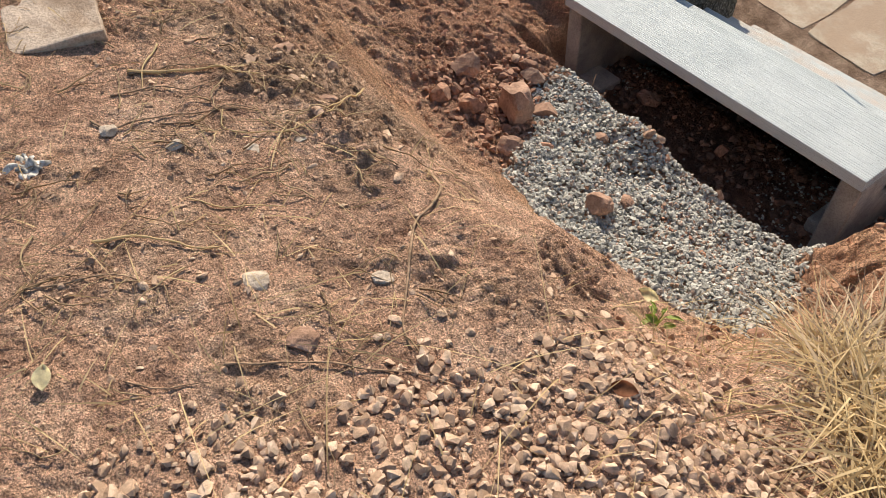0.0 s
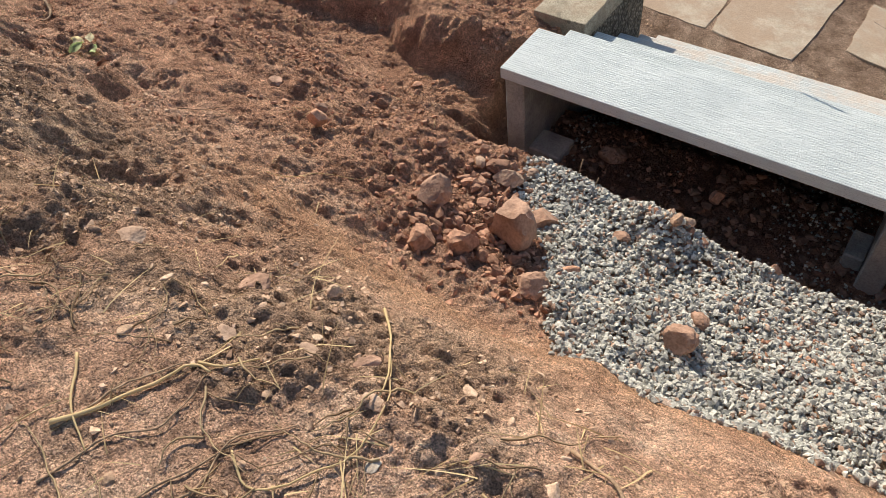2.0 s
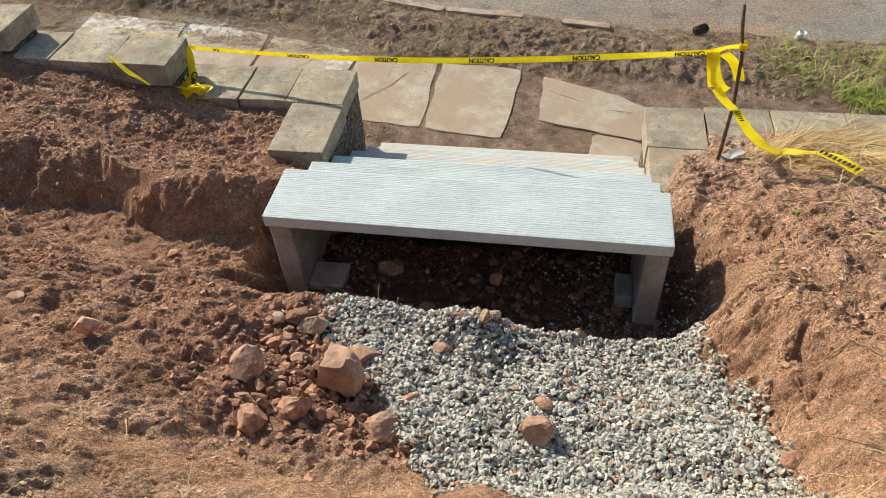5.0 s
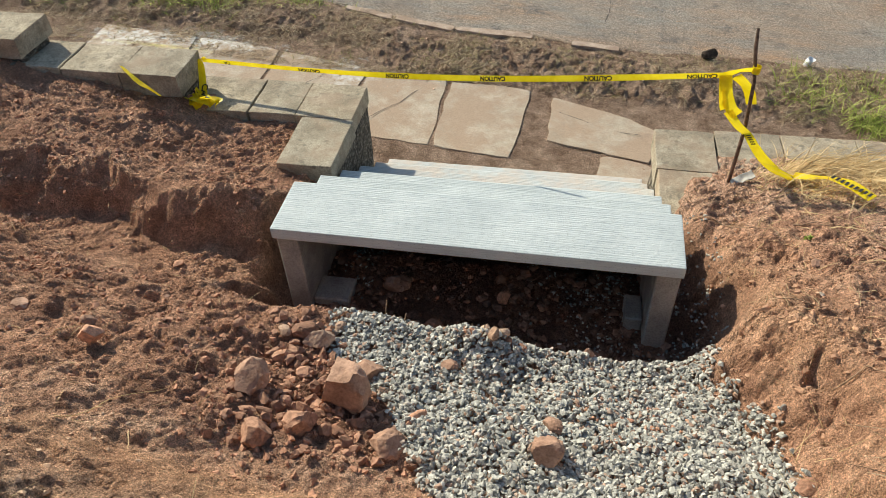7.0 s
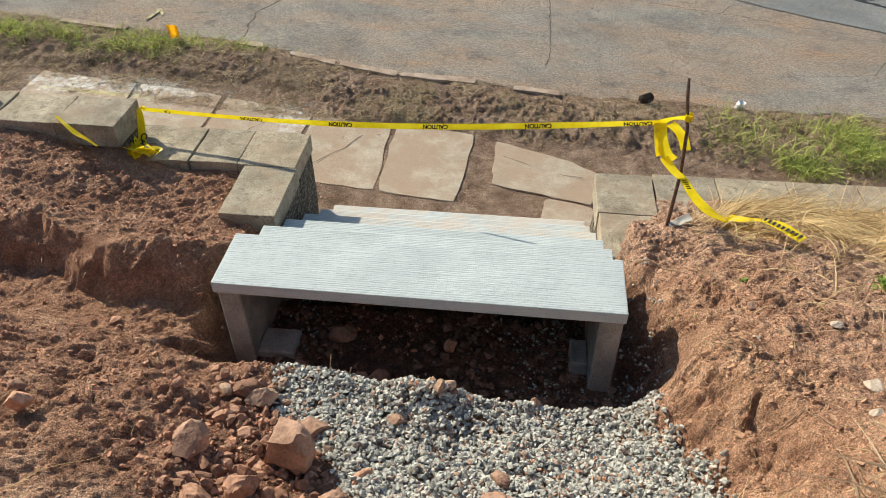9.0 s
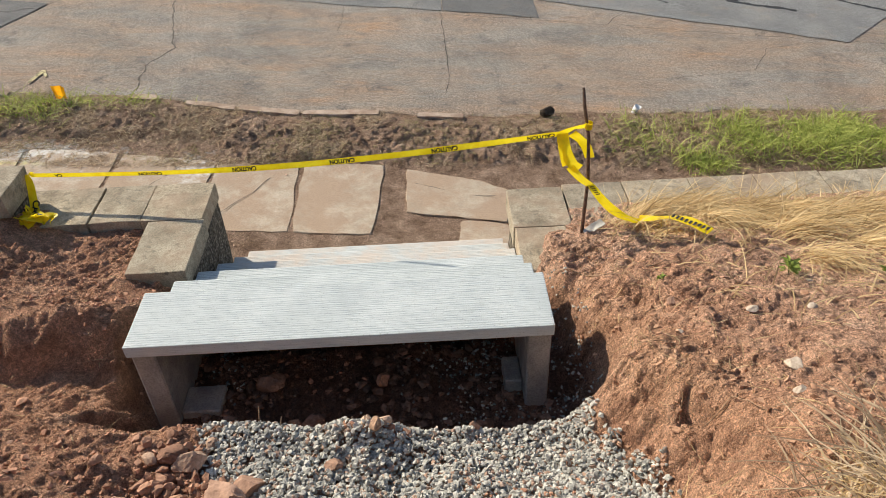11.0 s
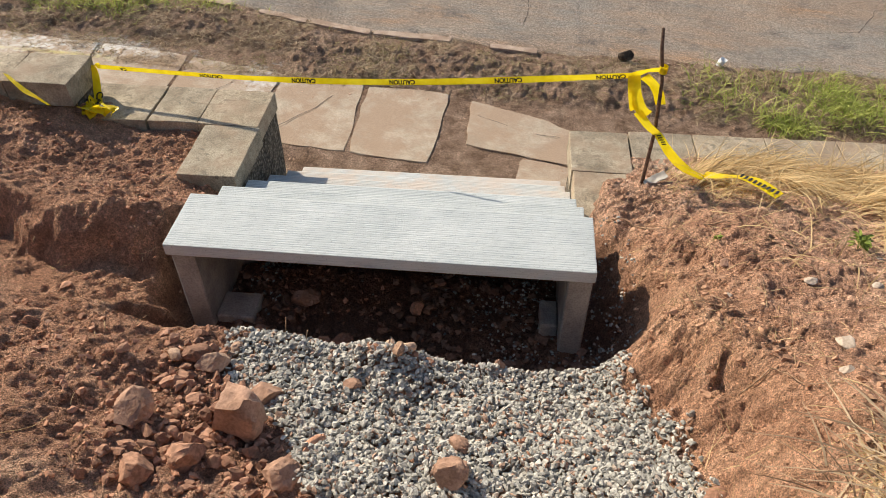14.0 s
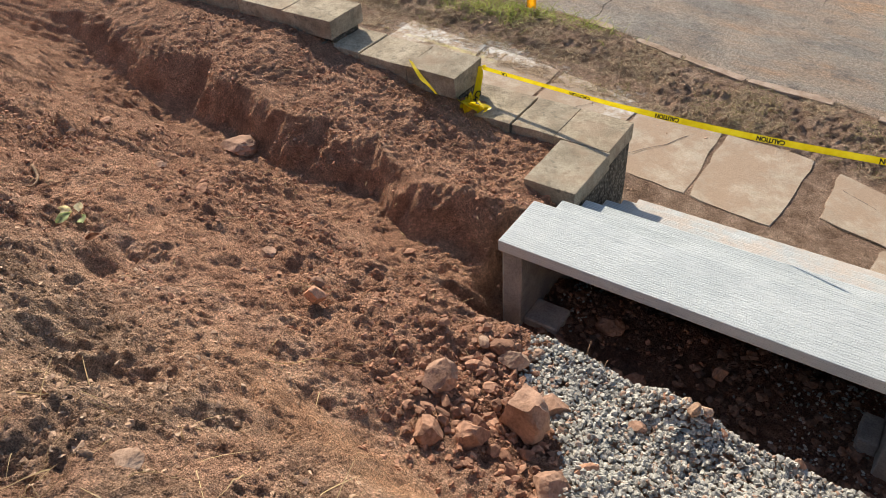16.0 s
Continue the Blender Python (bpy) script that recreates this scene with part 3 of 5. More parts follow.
def crushed_stone(seed, corners=13):
    """A sharp-edged chip of about radius 1: the hull of a few random points."""
    r = random.Random(seed)
    bm = bmesh.new()
    for _ in range(corners):
        p = Vector((r.gauss(0, 1), r.gauss(0, 1), r.gauss(0, 1))).normalized()
        bm.verts.new(p * r.uniform(0.8, 1.1))
    hull = bmesh.ops.convex_hull(bm, input=list(bm.verts))
    bmesh.ops.delete(bm, geom=list({v for v in hull["geom_interior"] + hull["geom_unused"] if isinstance(v, bmesh.types.BMVert)}), context="VERTS")
    bmesh.ops.triangulate(bm, faces=list(bm.faces))
    bm.verts.index_update()
    verts = np.array([v.co[:] for v in bm.verts])
    faces = np.array([[v.index for v in f.verts] for f in bm.faces])
    bm.free()
    return verts, faces


def spin(count):
    """Random turns, as an array of matrices."""
    q = rng.normal(size=(count, 4))
    q /= np.linalg.norm(q, axis=1)[:, None]
    w, x, y, z = q.T
    return np.stack([np.stack([1 - 2 * (y * y + z * z), 2 * (x * y - z * w), 2 * (x * z + y * w)], 1),
                     np.stack([2 * (x * y + z * w), 1 - 2 * (x * x + z * z), 2 * (y * z - x * w)], 1),
                     np.stack([2 * (x * z - y * w), 2 * (y * z + x * w), 1 - 2 * (x * x + y * y)], 1)], 1)


def scatter(name, places, sizes, material, level=1, flat=0.7, jitter=0.22, seeds=6, sink=0.3, first=0, smooth=False, sharp=False, low=0.62, corners=13):
    """Many small stones in one mesh."""
    verts, faces, start = [], [], 0
    kinds = [crushed_stone(first + k, corners) if sharp else unit_stone(first + k, level, jitter) for k in range(seeds)]
    turns = spin(len(places))
    which = rng.integers(0, seeds, len(places))
    for k, (v, f) in enumerate(kinds):
        pick = np.nonzero(which == k)[0]
        if not len(pick):
            continue
        shape = v[None] * np.stack([np.ones(len(pick)), rng.uniform(0.7, 1, len(pick)), rng.uniform(flat - 0.15, flat + 0.15, len(pick))], 1)[:, None]
        shape = np.einsum("nij,nvj->nvi", turns[pick], shape) * sizes[pick][:, None, None]
        shape[:, :, 2] *= low
        shape += places[pick][:, None]
        shape[:, :, 2] += (sizes[pick] * (0.7 - sink))[:, None]
        verts.append(shape.reshape(-1, 3))
        faces.append((f[None] + (np.arange(len(pick)) * len(v))[:, None, None] + start).reshape(-1, 3))
        start += len(pick) * len(v)
    verts, faces = np.concatenate(verts), np.concatenate(faces)
    me = bpy.data.meshes.new(name)
    me.vertices.add(len(verts))
    me.vertices.foreach_set("co", verts.ravel())
    me.loops.add(faces.size)
    me.loops.foreach_set("vertex_index", faces.ravel().astype(np.int32))
    me.polygons.add(len(faces))
    me.polygons.foreach_set("loop_start", np.arange(0, faces.size, 3, dtype=np.int32))
    me.update(calc_edges=True)
    me.materials.append(material)
    if smooth:
        me.shade_smooth()
        me.set_sharp_from_angle(angle=radians(30))
    else:
        me.shade_flat()
    return new(name, me)


def spread(count, x0, x1, y0, y1, keep=None):
    """Places on the ground, thinned by keep(x, y) from 0 to 1."""
    x, y = rng.uniform(x0, x1, count), rng.uniform(y0, y1, count)
    if keep is not None:
        chosen = rng.uniform(size=count) < keep(x, y)
        x, y = x[chosen], y[chosen]
    return np.stack([x, y, ground_at(x, y)], 1)


def tube(name, points, radii, material, parent=None, sides=7):
    """A tapering, bending round bar through the points."""
    points = [Vector(p) for p in points]
    verts, faces = [], []
    for i, p in enumerate(points):
        way = (points[min(i + 1, len(points) - 1)] - points[max(i - 1, 0)]).normalized()
        side = way.cross(Vector((0.3, 0.2, 1))).normalized()
        up = side.cross(way)
        for k in range(sides):
            a = 2 * math.pi * k / sides
            verts.append(p + (side * math.cos(a) + up * math.sin(a)) * radii[i])
    for i in range(len(points) - 1):
        for k in range(sides):
            faces.append((i * sides + k, i * sides + (k + 1) % sides, (i + 1) * sides + (k + 1) % sides, (i + 1) * sides + k))
    faces += [tuple(range(sides))[::-1], tuple(range((len(points) - 1) * sides, len(points) * sides))]
    return mesh_object(name, verts, faces, material, parent, True)


# ---- ground ----
def axis(core0, core1, step, far0, far1, inner=None):
    inner = np.arange(core0, core1 + step / 2, step) if inner is None else inner
    out, d = [core1], step
    while out[-1] < far1:
        d *= 1.16
        out.append(out[-1] + d)
    low, d = [core0], step
    while low[-1] > far0:
        d *= 1.16
        low.append(low[-1] - d)
    return np.concatenate([low[:0:-1], inner, out[1:]])


def build_ground():
    xs = np.concatenate([np.arange(-3.4, -1.5, 0.014), np.arange(-1.5, 2.4, 0.008), np.arange(2.4, 4.61, 0.015)])
    ys = np.concatenate([np.arange(-2.95, 0.95, 0.008), np.arange(0.95, 1.45, 0.02), np.arange(1.45, 3.7, 0.0165)])
    xs, ys = axis(xs[0], xs[-1], 0.02, -160, 160, xs), axis(ys[0], ys[-1], 0.02, -160, 160, ys)
    gx, gy = np.meshgrid(xs, ys)
    z = ground_form(gx.ravel(), gy.ravel())
    _, clay, sand, shade_damp = relief(gx.ravel(), gy.ravel())
    n, m = len(xs), len(ys)
    me = bpy.data.meshes.new("ground")
    me.vertices.add(n * m)
    me.vertices.foreach_set("co", np.stack([gx.ravel(), gy.ravel(), z], 1).ravel())
    i = (np.arange(m - 1)[:, None] * n + np.arange(n - 1)[None]).ravel()
    quads = np.stack([i, i + 1, i + n + 1, i + n], 1)
    me.loops.add(quads.size)
    me.loops.foreach_set("vertex_index", quads.ravel().astype(np.int32))
    me.polygons.add(len(quads))
    me.polygons.foreach_set("loop_start", np.arange(0, quads.size, 4, dtype=np.int32))
    me.update(calc_edges=True)
    me.shade_smooth()
    kind = me.color_attributes.new("soil_kind", "FLOAT_COLOR", "POINT")
    verge = ease(1.0, 1.25, gy.ravel())
    # alpha carries the painted pit shade and the damp lumps
    kind.data.foreach_set("color", np.stack([clay, sand, verge, shade_damp], 1).ravel().astype(np.float32))
    rich = me.attributes.new("humus", "FLOAT", "POINT")
    rich.data.foreach_set("value", humus(gx.ravel(), gy.ravel()).astype(np.float32))
    me.materials.append(SOIL)
    tagged(new("ground", me), "dug brown and reddish garden soil with roots and clods", "ground", kind="structure")
    return xs, ys, z.reshape(m, n)


GROUND_X, GROUND_Y, GROUND_Z = build_ground()


def ground_at(x, y):
    """Height of the finished ground, read between its grid lines."""
    x, y = np.asarray(x, float), np.asarray(y, float)
    i = np.clip(np.searchsorted(GROUND_X, x) - 1, 0, len(GROUND_X) - 2)
    j = np.clip(np.searchsorted(GROUND_Y, y) - 1, 0, len(GROUND_Y) - 2)
    u = np.clip((x - GROUND_X[i]) / (GROUND_X[i + 1] - GROUND_X[i]), 0, 1)
    v = np.clip((y - GROUND_Y[j]) / (GROUND_Y[j + 1] - GROUND_Y[j]), 0, 1)
    low = GROUND_Z[j, i] * (1 - u) + GROUND_Z[j, i + 1] * u
    high = GROUND_Z[j + 1, i] * (1 - u) + GROUND_Z[j + 1, i + 1] * u
    return low * (1 - v) + high * v


# ---- precast steps ----
def build_steps():
    base = new("precast_steps")
    base.location = (0, 0.003, 0.013)
    tagged(base, "new pale precast concrete steps with brushed treads, over a dug pit", "steps")
    depth = 0.30
    part("top_tread", box(0, WIDE, -depth, 0.0, -0.052, 0.0, 0.005, 2), STEP, base)
    for k in range(1, 6):
        part("tread", box(0, WIDE, RUN * (k - 1) - 0.02, RUN * k, -RISE * k - 0.07, -RISE * k, 0.006, 2), STEP if k < 3 else DUSTY_STEP, base)
        part("riser", box(0.004, WIDE - 0.004, RUN * (k - 1) - 0.075, RUN * (k - 1) - 0.004, -RISE * k - 0.02, -RISE * (k - 1) - 0.06, 0.0), CAST, base)
    for name, x0, x1 in (("side_wall", 0.004, 0.092), ("side_wall", WIDE - 0.092, WIDE - 0.004)):
        bm = bmesh.new()
        outline = [(-0.275, -0.072), (-0.275, -0.62), (0.10, -0.62), (1.36, -1.18), (1.36, -0.98), (1.10, -0.80), (0.0, -0.20), (0.0, -0.072)]
        loops = [[bm.verts.new((x, y, z)) for y, z in outline] for x in (x0, x1)]
        bm.faces.new(loops[0][::-1])
        bm.faces.new(loops[1])
        for i in range(len(outline)):
            j = (i + 1) % len(outline)
            bm.faces.new((loops[0][i], loops[0][j], loops[1][j], loops[1][i]))
        bmesh.ops.recalc_face_normals(bm, faces=list(bm.faces))
        bmesh.ops.bevel(bm, geom=[e for e in bm.edges if abs(e.verts[0].co.x - e.verts[1].co.x) < 1e-4], offset=0.006, segments=1, affect="EDGES")
        part(name, bm, CAST, base)
    part("foot_pad", box(0.094, 0.25, -0.25, -0.11, -0.48, -0.425, 0.006, 1), CAST, base)
    part("foot_pad", box(WIDE - 0.165, WIDE - 0.094, -0.20, -0.06, -0.48, -0.40, 0.006, 1), CAST, base)


build_steps()


# ---- garden wall with cap stones ----
def build_walls():
    wall = tagged(new("garden_wall"), "low old garden wall with worn tan concrete cap stones", "wall", kind="structure")
    cap_rows = (
        ((-0.60, -0.335, -0.02), 0.87, 1.20, -0.25, 0.10), ((-1.02, -0.605), 0.87, 1.20, -0.25, 0.10),
        ((-1.62, -1.28, -0.945), 0.855, 1.14, -0.05, 0.13), ((-1.95, -1.625), 0.86, 1.14, -0.05, 0.13),
        ((-2.60, -2.21, -1.82), 0.86, 1.16, 0.11, 0.12), ((-3.40, -3.0, -2.605), 0.86, 1.16, 0.11, 0.12),
        ((1.55, 1.86), 0.86, 1.22, -0.40, 0.13),
        ((1.865, 2.20, 2.57, 2.94, 3.31, 3.68, 4.05, 4.42, 4.79), 0.93, 1.25, -0.41, 0.11))
    k = 0
    for xs, y0, y1, z, thick in cap_rows:
        for x0, x1 in zip(xs, xs[1:]):
            k += 1
            part("cap_stone", box(x0 + 0.002, x1 - 0.003, y0 + rng.uniform(-0.006, 0.006), y1 + rng.uniform(-0.006, 0.006), z - thick, z + rng.uniform(-0.005, 0.003), 0.004, 2, 0.0035, 7, k), CAP, wall)
    part("cap_stone", box(-0.29, -0.012, 0.45, 0.862, -0.355, -0.25, 0.004, 2, 0.0035, 7, 50), CAP, wall)
    part("cap_stone", box(1.562, 1.82, 0.50, 0.855, -0.52, -0.405, 0.004, 2, 0.0035, 7, 51), CAP, wall)
    for x0, x1, y0, y1, z1 in ((-3.4, -1.83, 0.90, 1.12, -0.015), (-1.83, -0.96, 0.90, 1.11, -0.183), (-0.96, -0.030, 0.92, 1.19, -0.355),
                               (-0.25, -0.022, 0.56, 0.915, -0.36), (1.575, 1.80, 0.60, 0.90, -0.525), (1.575, 4.8, 0.955, 1.22, -0.535)):
        part("wall_core", box(x0, x1, y0, y1, -1.5, z1, 0.01, 1, 0.02, 8, x0), WALL, wall)


build_walls()


# ---- pavement and road ----
def slab_mesh(corners, thick, seed, base=None):
    """A flat stone with an uneven outline, lying on the street's slope."""
    r = random.Random(seed)
    outline = []
    for (ax, ay), (bx, by) in zip(corners, corners[1:] + corners[:1]):
        for i in range(6):
            t = i / 6
            outline.append((ax + (bx - ax) * t + r.uniform(-0.012, 0.012), ay + (by - ay) * t + r.uniform(-0.012, 0.012)))
    bm = bmesh.new()
    low = [bm.verts.new((x, y, float(street(x)) - 0.06)) for x, y in outline]
    top = [bm.verts.new((x, y, float(street(x)) + thick)) for x, y in outline]
    f = bm.faces.new(top)
    for i in range(len(outline)):
        j = (i + 1) % len(outline)
        bm.faces.new((low[i], low[j], top[j], top[i]))
    bmesh.ops.bevel(bm, geom=list(f.edges), offset=0.006, segments=1, affect="EDGES")
    bmesh.ops.recalc_face_normals(bm, faces=list(bm.faces))
    return bm


def build_pavement():
    walkway = tagged(new("pavement"), "worn tan paving slabs set in bare soil", "pavement", kind="structure")
    slabs = (
        [(0.23, 1.63), (0.74, 1.60), (0.80, 2.45), (0.22, 2.44)],
        [(0.97, 1.84), (1.62, 1.74), (1.78, 2.05), (1.50, 2.22), (0.96, 2.38)],
        [(-0.42, 1.66), (0.20, 1.64), (0.19, 2.45), (-0.40, 2.46)],
        [(1.30, 1.52), (1.60, 1.50), (1.66, 1.70), (1.32, 1.76)],
        [(-1.12, 1.50), (-0.45, 1.66), (-0.42, 2.50), (-1.12, 2.60)],
        [(-1.80, 1.40), (-1.15, 1.50), (-1.15, 2.62), (-1.80, 2.66)],
        [(-2.62, 1.40), (-1.83, 1.40), (-1.83, 2.66), (-2.62, 2.70)],
        [(1.66, 1.40), (2.4, 1.40), (2.4, 2.0), (1.82, 2.03)],
        [(2.43, 1.40), (3.2, 1.40), (3.2, 1.85), (2.43, 2.0)],
    )
    for k, corners in enumerate(slabs):
        part("slab", slab_mesh(corners, (0.004, 0.007, 0.0015, 0.001, 0.001, 0.001, 0.002, 0.001, 0.001)[k], k), PAVE, walkway)


build_pavement()


def build_road():
    xs, ys = axis(-5, 6.5, 0.06, -150, 150), axis(3.14, 8.0, 0.06, 3.13, 150)
    ys = ys[ys > 3.1]
    ys[0] = 3.0
    gx, gy = np.meshgrid(xs, ys)
    edge = road_edge(xs)
    gy[0] = edge
    for k in range(1, 12):
        gy[k] = np.maximum(gy[k], gy[k - 1] + 0.02)
    z = street(gx) + 0.012 + 0.006 * layers(gx, gy, 1.2, 63, 2) + 0.004 * layers(gx, gy, 0.2, 65, 2)
    z[0] -= 0.018
    top = np.stack([gx.ravel(), gy.ravel(), z.ravel()], 1)
    low = np.stack([xs, edge + 0.004, street(xs) - 0.15], 1)
    n, m = len(xs), len(ys)
    i = (np.arange(m - 1)[:, None] * n + np.arange(n - 1)[None]).ravel()
    quads = [tuple(q) for q in np.stack([i, i + 1, i + n + 1, i + n], 1)]
    quads += [(n * m + k, n * m + k + 1, k + 1, k) for k in range(n - 1)]
    tagged(mesh_object("road", np.concatenate([top, low]), quads, ROAD, None, True), "worn grey-brown cracked road stained with soil", "road", kind="structure")


build_road()


def build_kerb():
    """Broken low edging between the verge and the road."""
    kerb = tagged(new("kerb"), "low broken reddish concrete edging between verge and road", "kerb", kind="structure")
    for k, (x0, x1) in enumerate(((-1.30, -1.08), (-0.82, -0.42), (-0.38, 0.10), (0.14, 0.74), (1.06, 1.42), (-2.9, -2.3))):
        y0, y1 = (float(road_edge(np.array(x))) for x in (x0, x1))
        part("kerb_stone", slab_mesh([(x0, y0 - 0.035), (x1, y1 - 0.035), (x1, y1 + 0.035), (x0, y0 + 0.035)], 0.032, 300 + k), KERB, kerb)


build_kerb()

# ---- gravel, pebbles and clods ----
def build_loose_stones():
    p = spread(31000, 0.25, 1.85, -1.6, -0.5, gravelled)
    p[:, 2] += rng.uniform(0, 0.012, len(p))
    tagged(scatter("gravel", p, 0.0072 + 0.0072 * rng.uniform(size=len(p)) ** 1.6, GRAVEL, 2, 0.62, 0.10, 16, sharp=True, low=0.8, corners=11), "loose bluish-grey crushed gravel filling the hollow", "gravel", kind="stuff")

    p = spread(420, 1.15, 1.62, -1.25, -0.80, lambda x, y: np.exp(-((x - 1.38) / 0.13) ** 2 - ((y + 1.0) / 0.12) ** 2))
    p[:, 2] += 0.010
    tagged(scatter("clods", p, rng.uniform(0.005, 0.011, len(p)), CLOD, 1, 0.7, 0.2, 8, 0.2, 130, sharp=True), "reddish clods spilt over the gravel", "clods", kind="stuff")

    def under_steps(x, y):
        return np.clip(0.5 * layers(x, y, 0.25, 71, 2) - 0.25 + 0.9 * ease(0.95, 1.3, x) + 0.9 * ease(0.5, 0.2, x), 0.02, 1) * ease(-0.5, -0.3, y)
    p = spread(3800, 0.14, 1.75, -0.52, 0.35, under_steps)
    tagged(scatter("gravel", p, rng.uniform(0.005, 0.011, len(p)), GRAVEL, 1, 0.7, 0.15, 8, 0.3, 20, sharp=True), "grey gravel scattered in the shaded pit", "gravel", kind="stuff")

    # pit clods in a darker clay colour that paints in the shade
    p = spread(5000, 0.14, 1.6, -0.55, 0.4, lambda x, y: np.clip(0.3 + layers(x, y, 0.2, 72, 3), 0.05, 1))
    tagged(scatter("clods", p, 0.004 + 0.028 * rng.uniform(size=len(p)) ** 5, stone_material("pit_shade_clod", (0.17, 0.095, 0.065), (0.25, 0.145, 0.10), (0.34, 0.205, 0.145), 60), 1, 0.75, 0.25, 10, 0.35, 25, sharp=True), "clods in the pit, coloured dark to stand for its shade", "clods", kind="stuff")

    def pebbled(x, y):
        n = 0.12 * layers(x, y, 0.2, 73, 2)
        return ease(1.46, 1.64, x + n - 0.25 * (y + 2.3)) * ease(-1.62, -1.85, y + n) * (0.55 + 0.45 * ease(1.6, 1.8, x))
    p = spread(12000, 1.2, 2.9, -3.0, -1.55, pebbled)
    tagged(scatter("pebbles", p, 0.006 + 0.0125 * rng.uniform(size=len(p)) ** 1.8, PEBBLE, 1, 0.62, 0.10, 18, 0.4, 40, smooth=True, sharp=True, low=0.68, corners=16), "tan rounded pebbles on trodden soil beside dry grass", "pebbles", kind="stuff")
    p = spread(500, -0.4, 2.0, -2.95, -1.7, lambda x, y: 0.3 + 0.7 * ease(0.6, 1.5, x))
    tagged(scatter("pebbles", p, 0.004 + 0.014 * rng.uniform(size=len(p)) ** 2.5, PEBBLE, 2, 0.5, 0.10, 8, 0.62, 50), "pale pebbles strewn over the brown soil", "pebbles", kind="stuff")

    def dug(x, y):
        n = layers(x, y, 0.3, 75, 3)
        core = ease(-1.45, -1.2, y) * ease(0.95, 0.5, x) * np.exp(-((y + 0.95) / 0.40) ** 2) * ease(-0.2, 0.35, x)
        return np.clip(0.12 + 0.35 * n + 0.85 * core, 0.02, 1) * (1 - gravelled(x, y))
    p = spread(105000, -2.9, 0.95, -1.45, 0.92, lambda x, y: dug(x, y) * ease(0.90, 0.7, y + 0 * x))
    size = 0.0025 + 0.016 * rng.uniform(size=len(p)) ** 9
    tagged(scatter("clods", p, size, CLOD, 1, 0.75, 0.25, 14, 0.5, 60, sharp=True, smooth=True, low=0.8, corners=10), "crumbled reddish clay clods on the dug slope", "clods", kind="stuff")
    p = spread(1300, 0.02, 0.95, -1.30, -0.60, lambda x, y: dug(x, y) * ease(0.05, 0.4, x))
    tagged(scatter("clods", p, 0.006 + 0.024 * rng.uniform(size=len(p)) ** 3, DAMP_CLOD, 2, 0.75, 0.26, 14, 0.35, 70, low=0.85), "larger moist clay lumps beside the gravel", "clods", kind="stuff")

    def upper(x, y):
        n = layers(x, y, 0.22, 77, 3)
        band = humus(x, y)
        return np.clip(0.05 + 0.30 * n + 0.55 * band, 0.015, 1)
    p = spread(46000, -1.6, 2.2, -3.0, -1.30, upper)
    tagged(scatter("soil_crumbs", p, 0.0020 + 0.012 * rng.uniform(size=len(p)) ** 7, DIRT_CLOD, 1, 0.65, 0.25, 14, 0.6, 80, sharp=True, smooth=True, corners=9), "dry brown crumbs of topsoil", "soil crumbs", kind="stuff")

    def bank(x, y):
        return np.clip(0.12 + 0.35 * layers(x, y, 0.25, 79, 3), 0.02, 1)
    p = spread(45000, 1.66, 3.6, -1.75, 0.92, bank)
    tagged(scatter("soil_crumbs", p, 0.0025 + 0.016 * rng.uniform(size=len(p)) ** 10, stone_material("orange_crumb", (0.30, 0.165, 0.105), (0.44, 0.255, 0.16), (0.58, 0.355, 0.23), 60), 1, 0.7, 0.25, 12, 0.55, 90, sharp=True, smooth=True, low=0.75, corners=10), "crumbs of orange subsoil on the bank", "soil crumbs", kind="stuff")
    p = spread(20000, -3.4, 4.4, 1.38, 3.4, lambda x, y: np.clip(0.12 + 0.4 * layers(x, y, 0.3, 81, 3) + 0.35 * ease(2.3, 2.6, y), 0.03, 1))
    tagged(scatter("soil_crumbs", p, 0.003 + 0.012 * rng.uniform(size=len(p)) ** 5, DIRT_CLOD, 1, 0.7, 0.25, 8, 0.35, 110, sharp=True, corners=9), "brown grit along the pavement and verge", "soil crumbs", kind="stuff")
    p = spread(1500, -3.2, 4.4, 3.5, 5.5, lambda x, y: ease(4.8, 3.5, y))
    p[:, 2] = street(p[:, 0]) + 0.014
    tagged(scatter("grit", p, 0.003 + 0.008 * rng.uniform(size=len(p)) ** 4, PEBBLE, 1, 0.6, 0.2, 6, 0.3, 120), "loose grit on the road edge", "grit", kind="stuff")


build_loose_stones()


# ---- single rocks ----
def rock(name, x, y, size, material, label, seed, squash=(1, 0.8, 0.75), turn=0.0, sink=0.25, cut=7, category="rock", group=""):
    v, f = unit_stone(seed, 4, 0.05, cut, 0.50)
    z = float(ground_at(x, y))
    grit = np.array([noise.noise(Vector(p) * 4 + Vector((seed, 0, 0))) * 0.10 + noise.noise(Vector(p) * 13) * 0.035 for p in v])
    v = v * (1 + grit)[:, None] * np.array(squash) * np.array((1, 1, 0.62 if name == "stone" else 1)) * size
    v[:, 2] -= v[:, 2].min() + (sink + (0.08 if name == "stone" else 0)) * size
    ob = mesh_object(name, v, f, material, None, True)
    ob.data.set_sharp_from_angle(angle=radians(38))
    ob.location = (x, y, z)
    ob.rotation_euler = (0, 0, turn)
    return tagged(ob, label, category, group)


GR = "rocks on the dug slope"
rock("rock", 0.515, -1.035, 0.100, ROCK, "large angular tan rock dusted with red soil", 11, (0.80, 0.92, 1.06), 0.5, 0.25, 9, group=GR)
rock("rock", 0.23, -1.06, 0.075, ROCK, "reddish rock half covered with clay", 12, (0.9, 0.8, 0.9), 1.2, 0.3, group=GR)
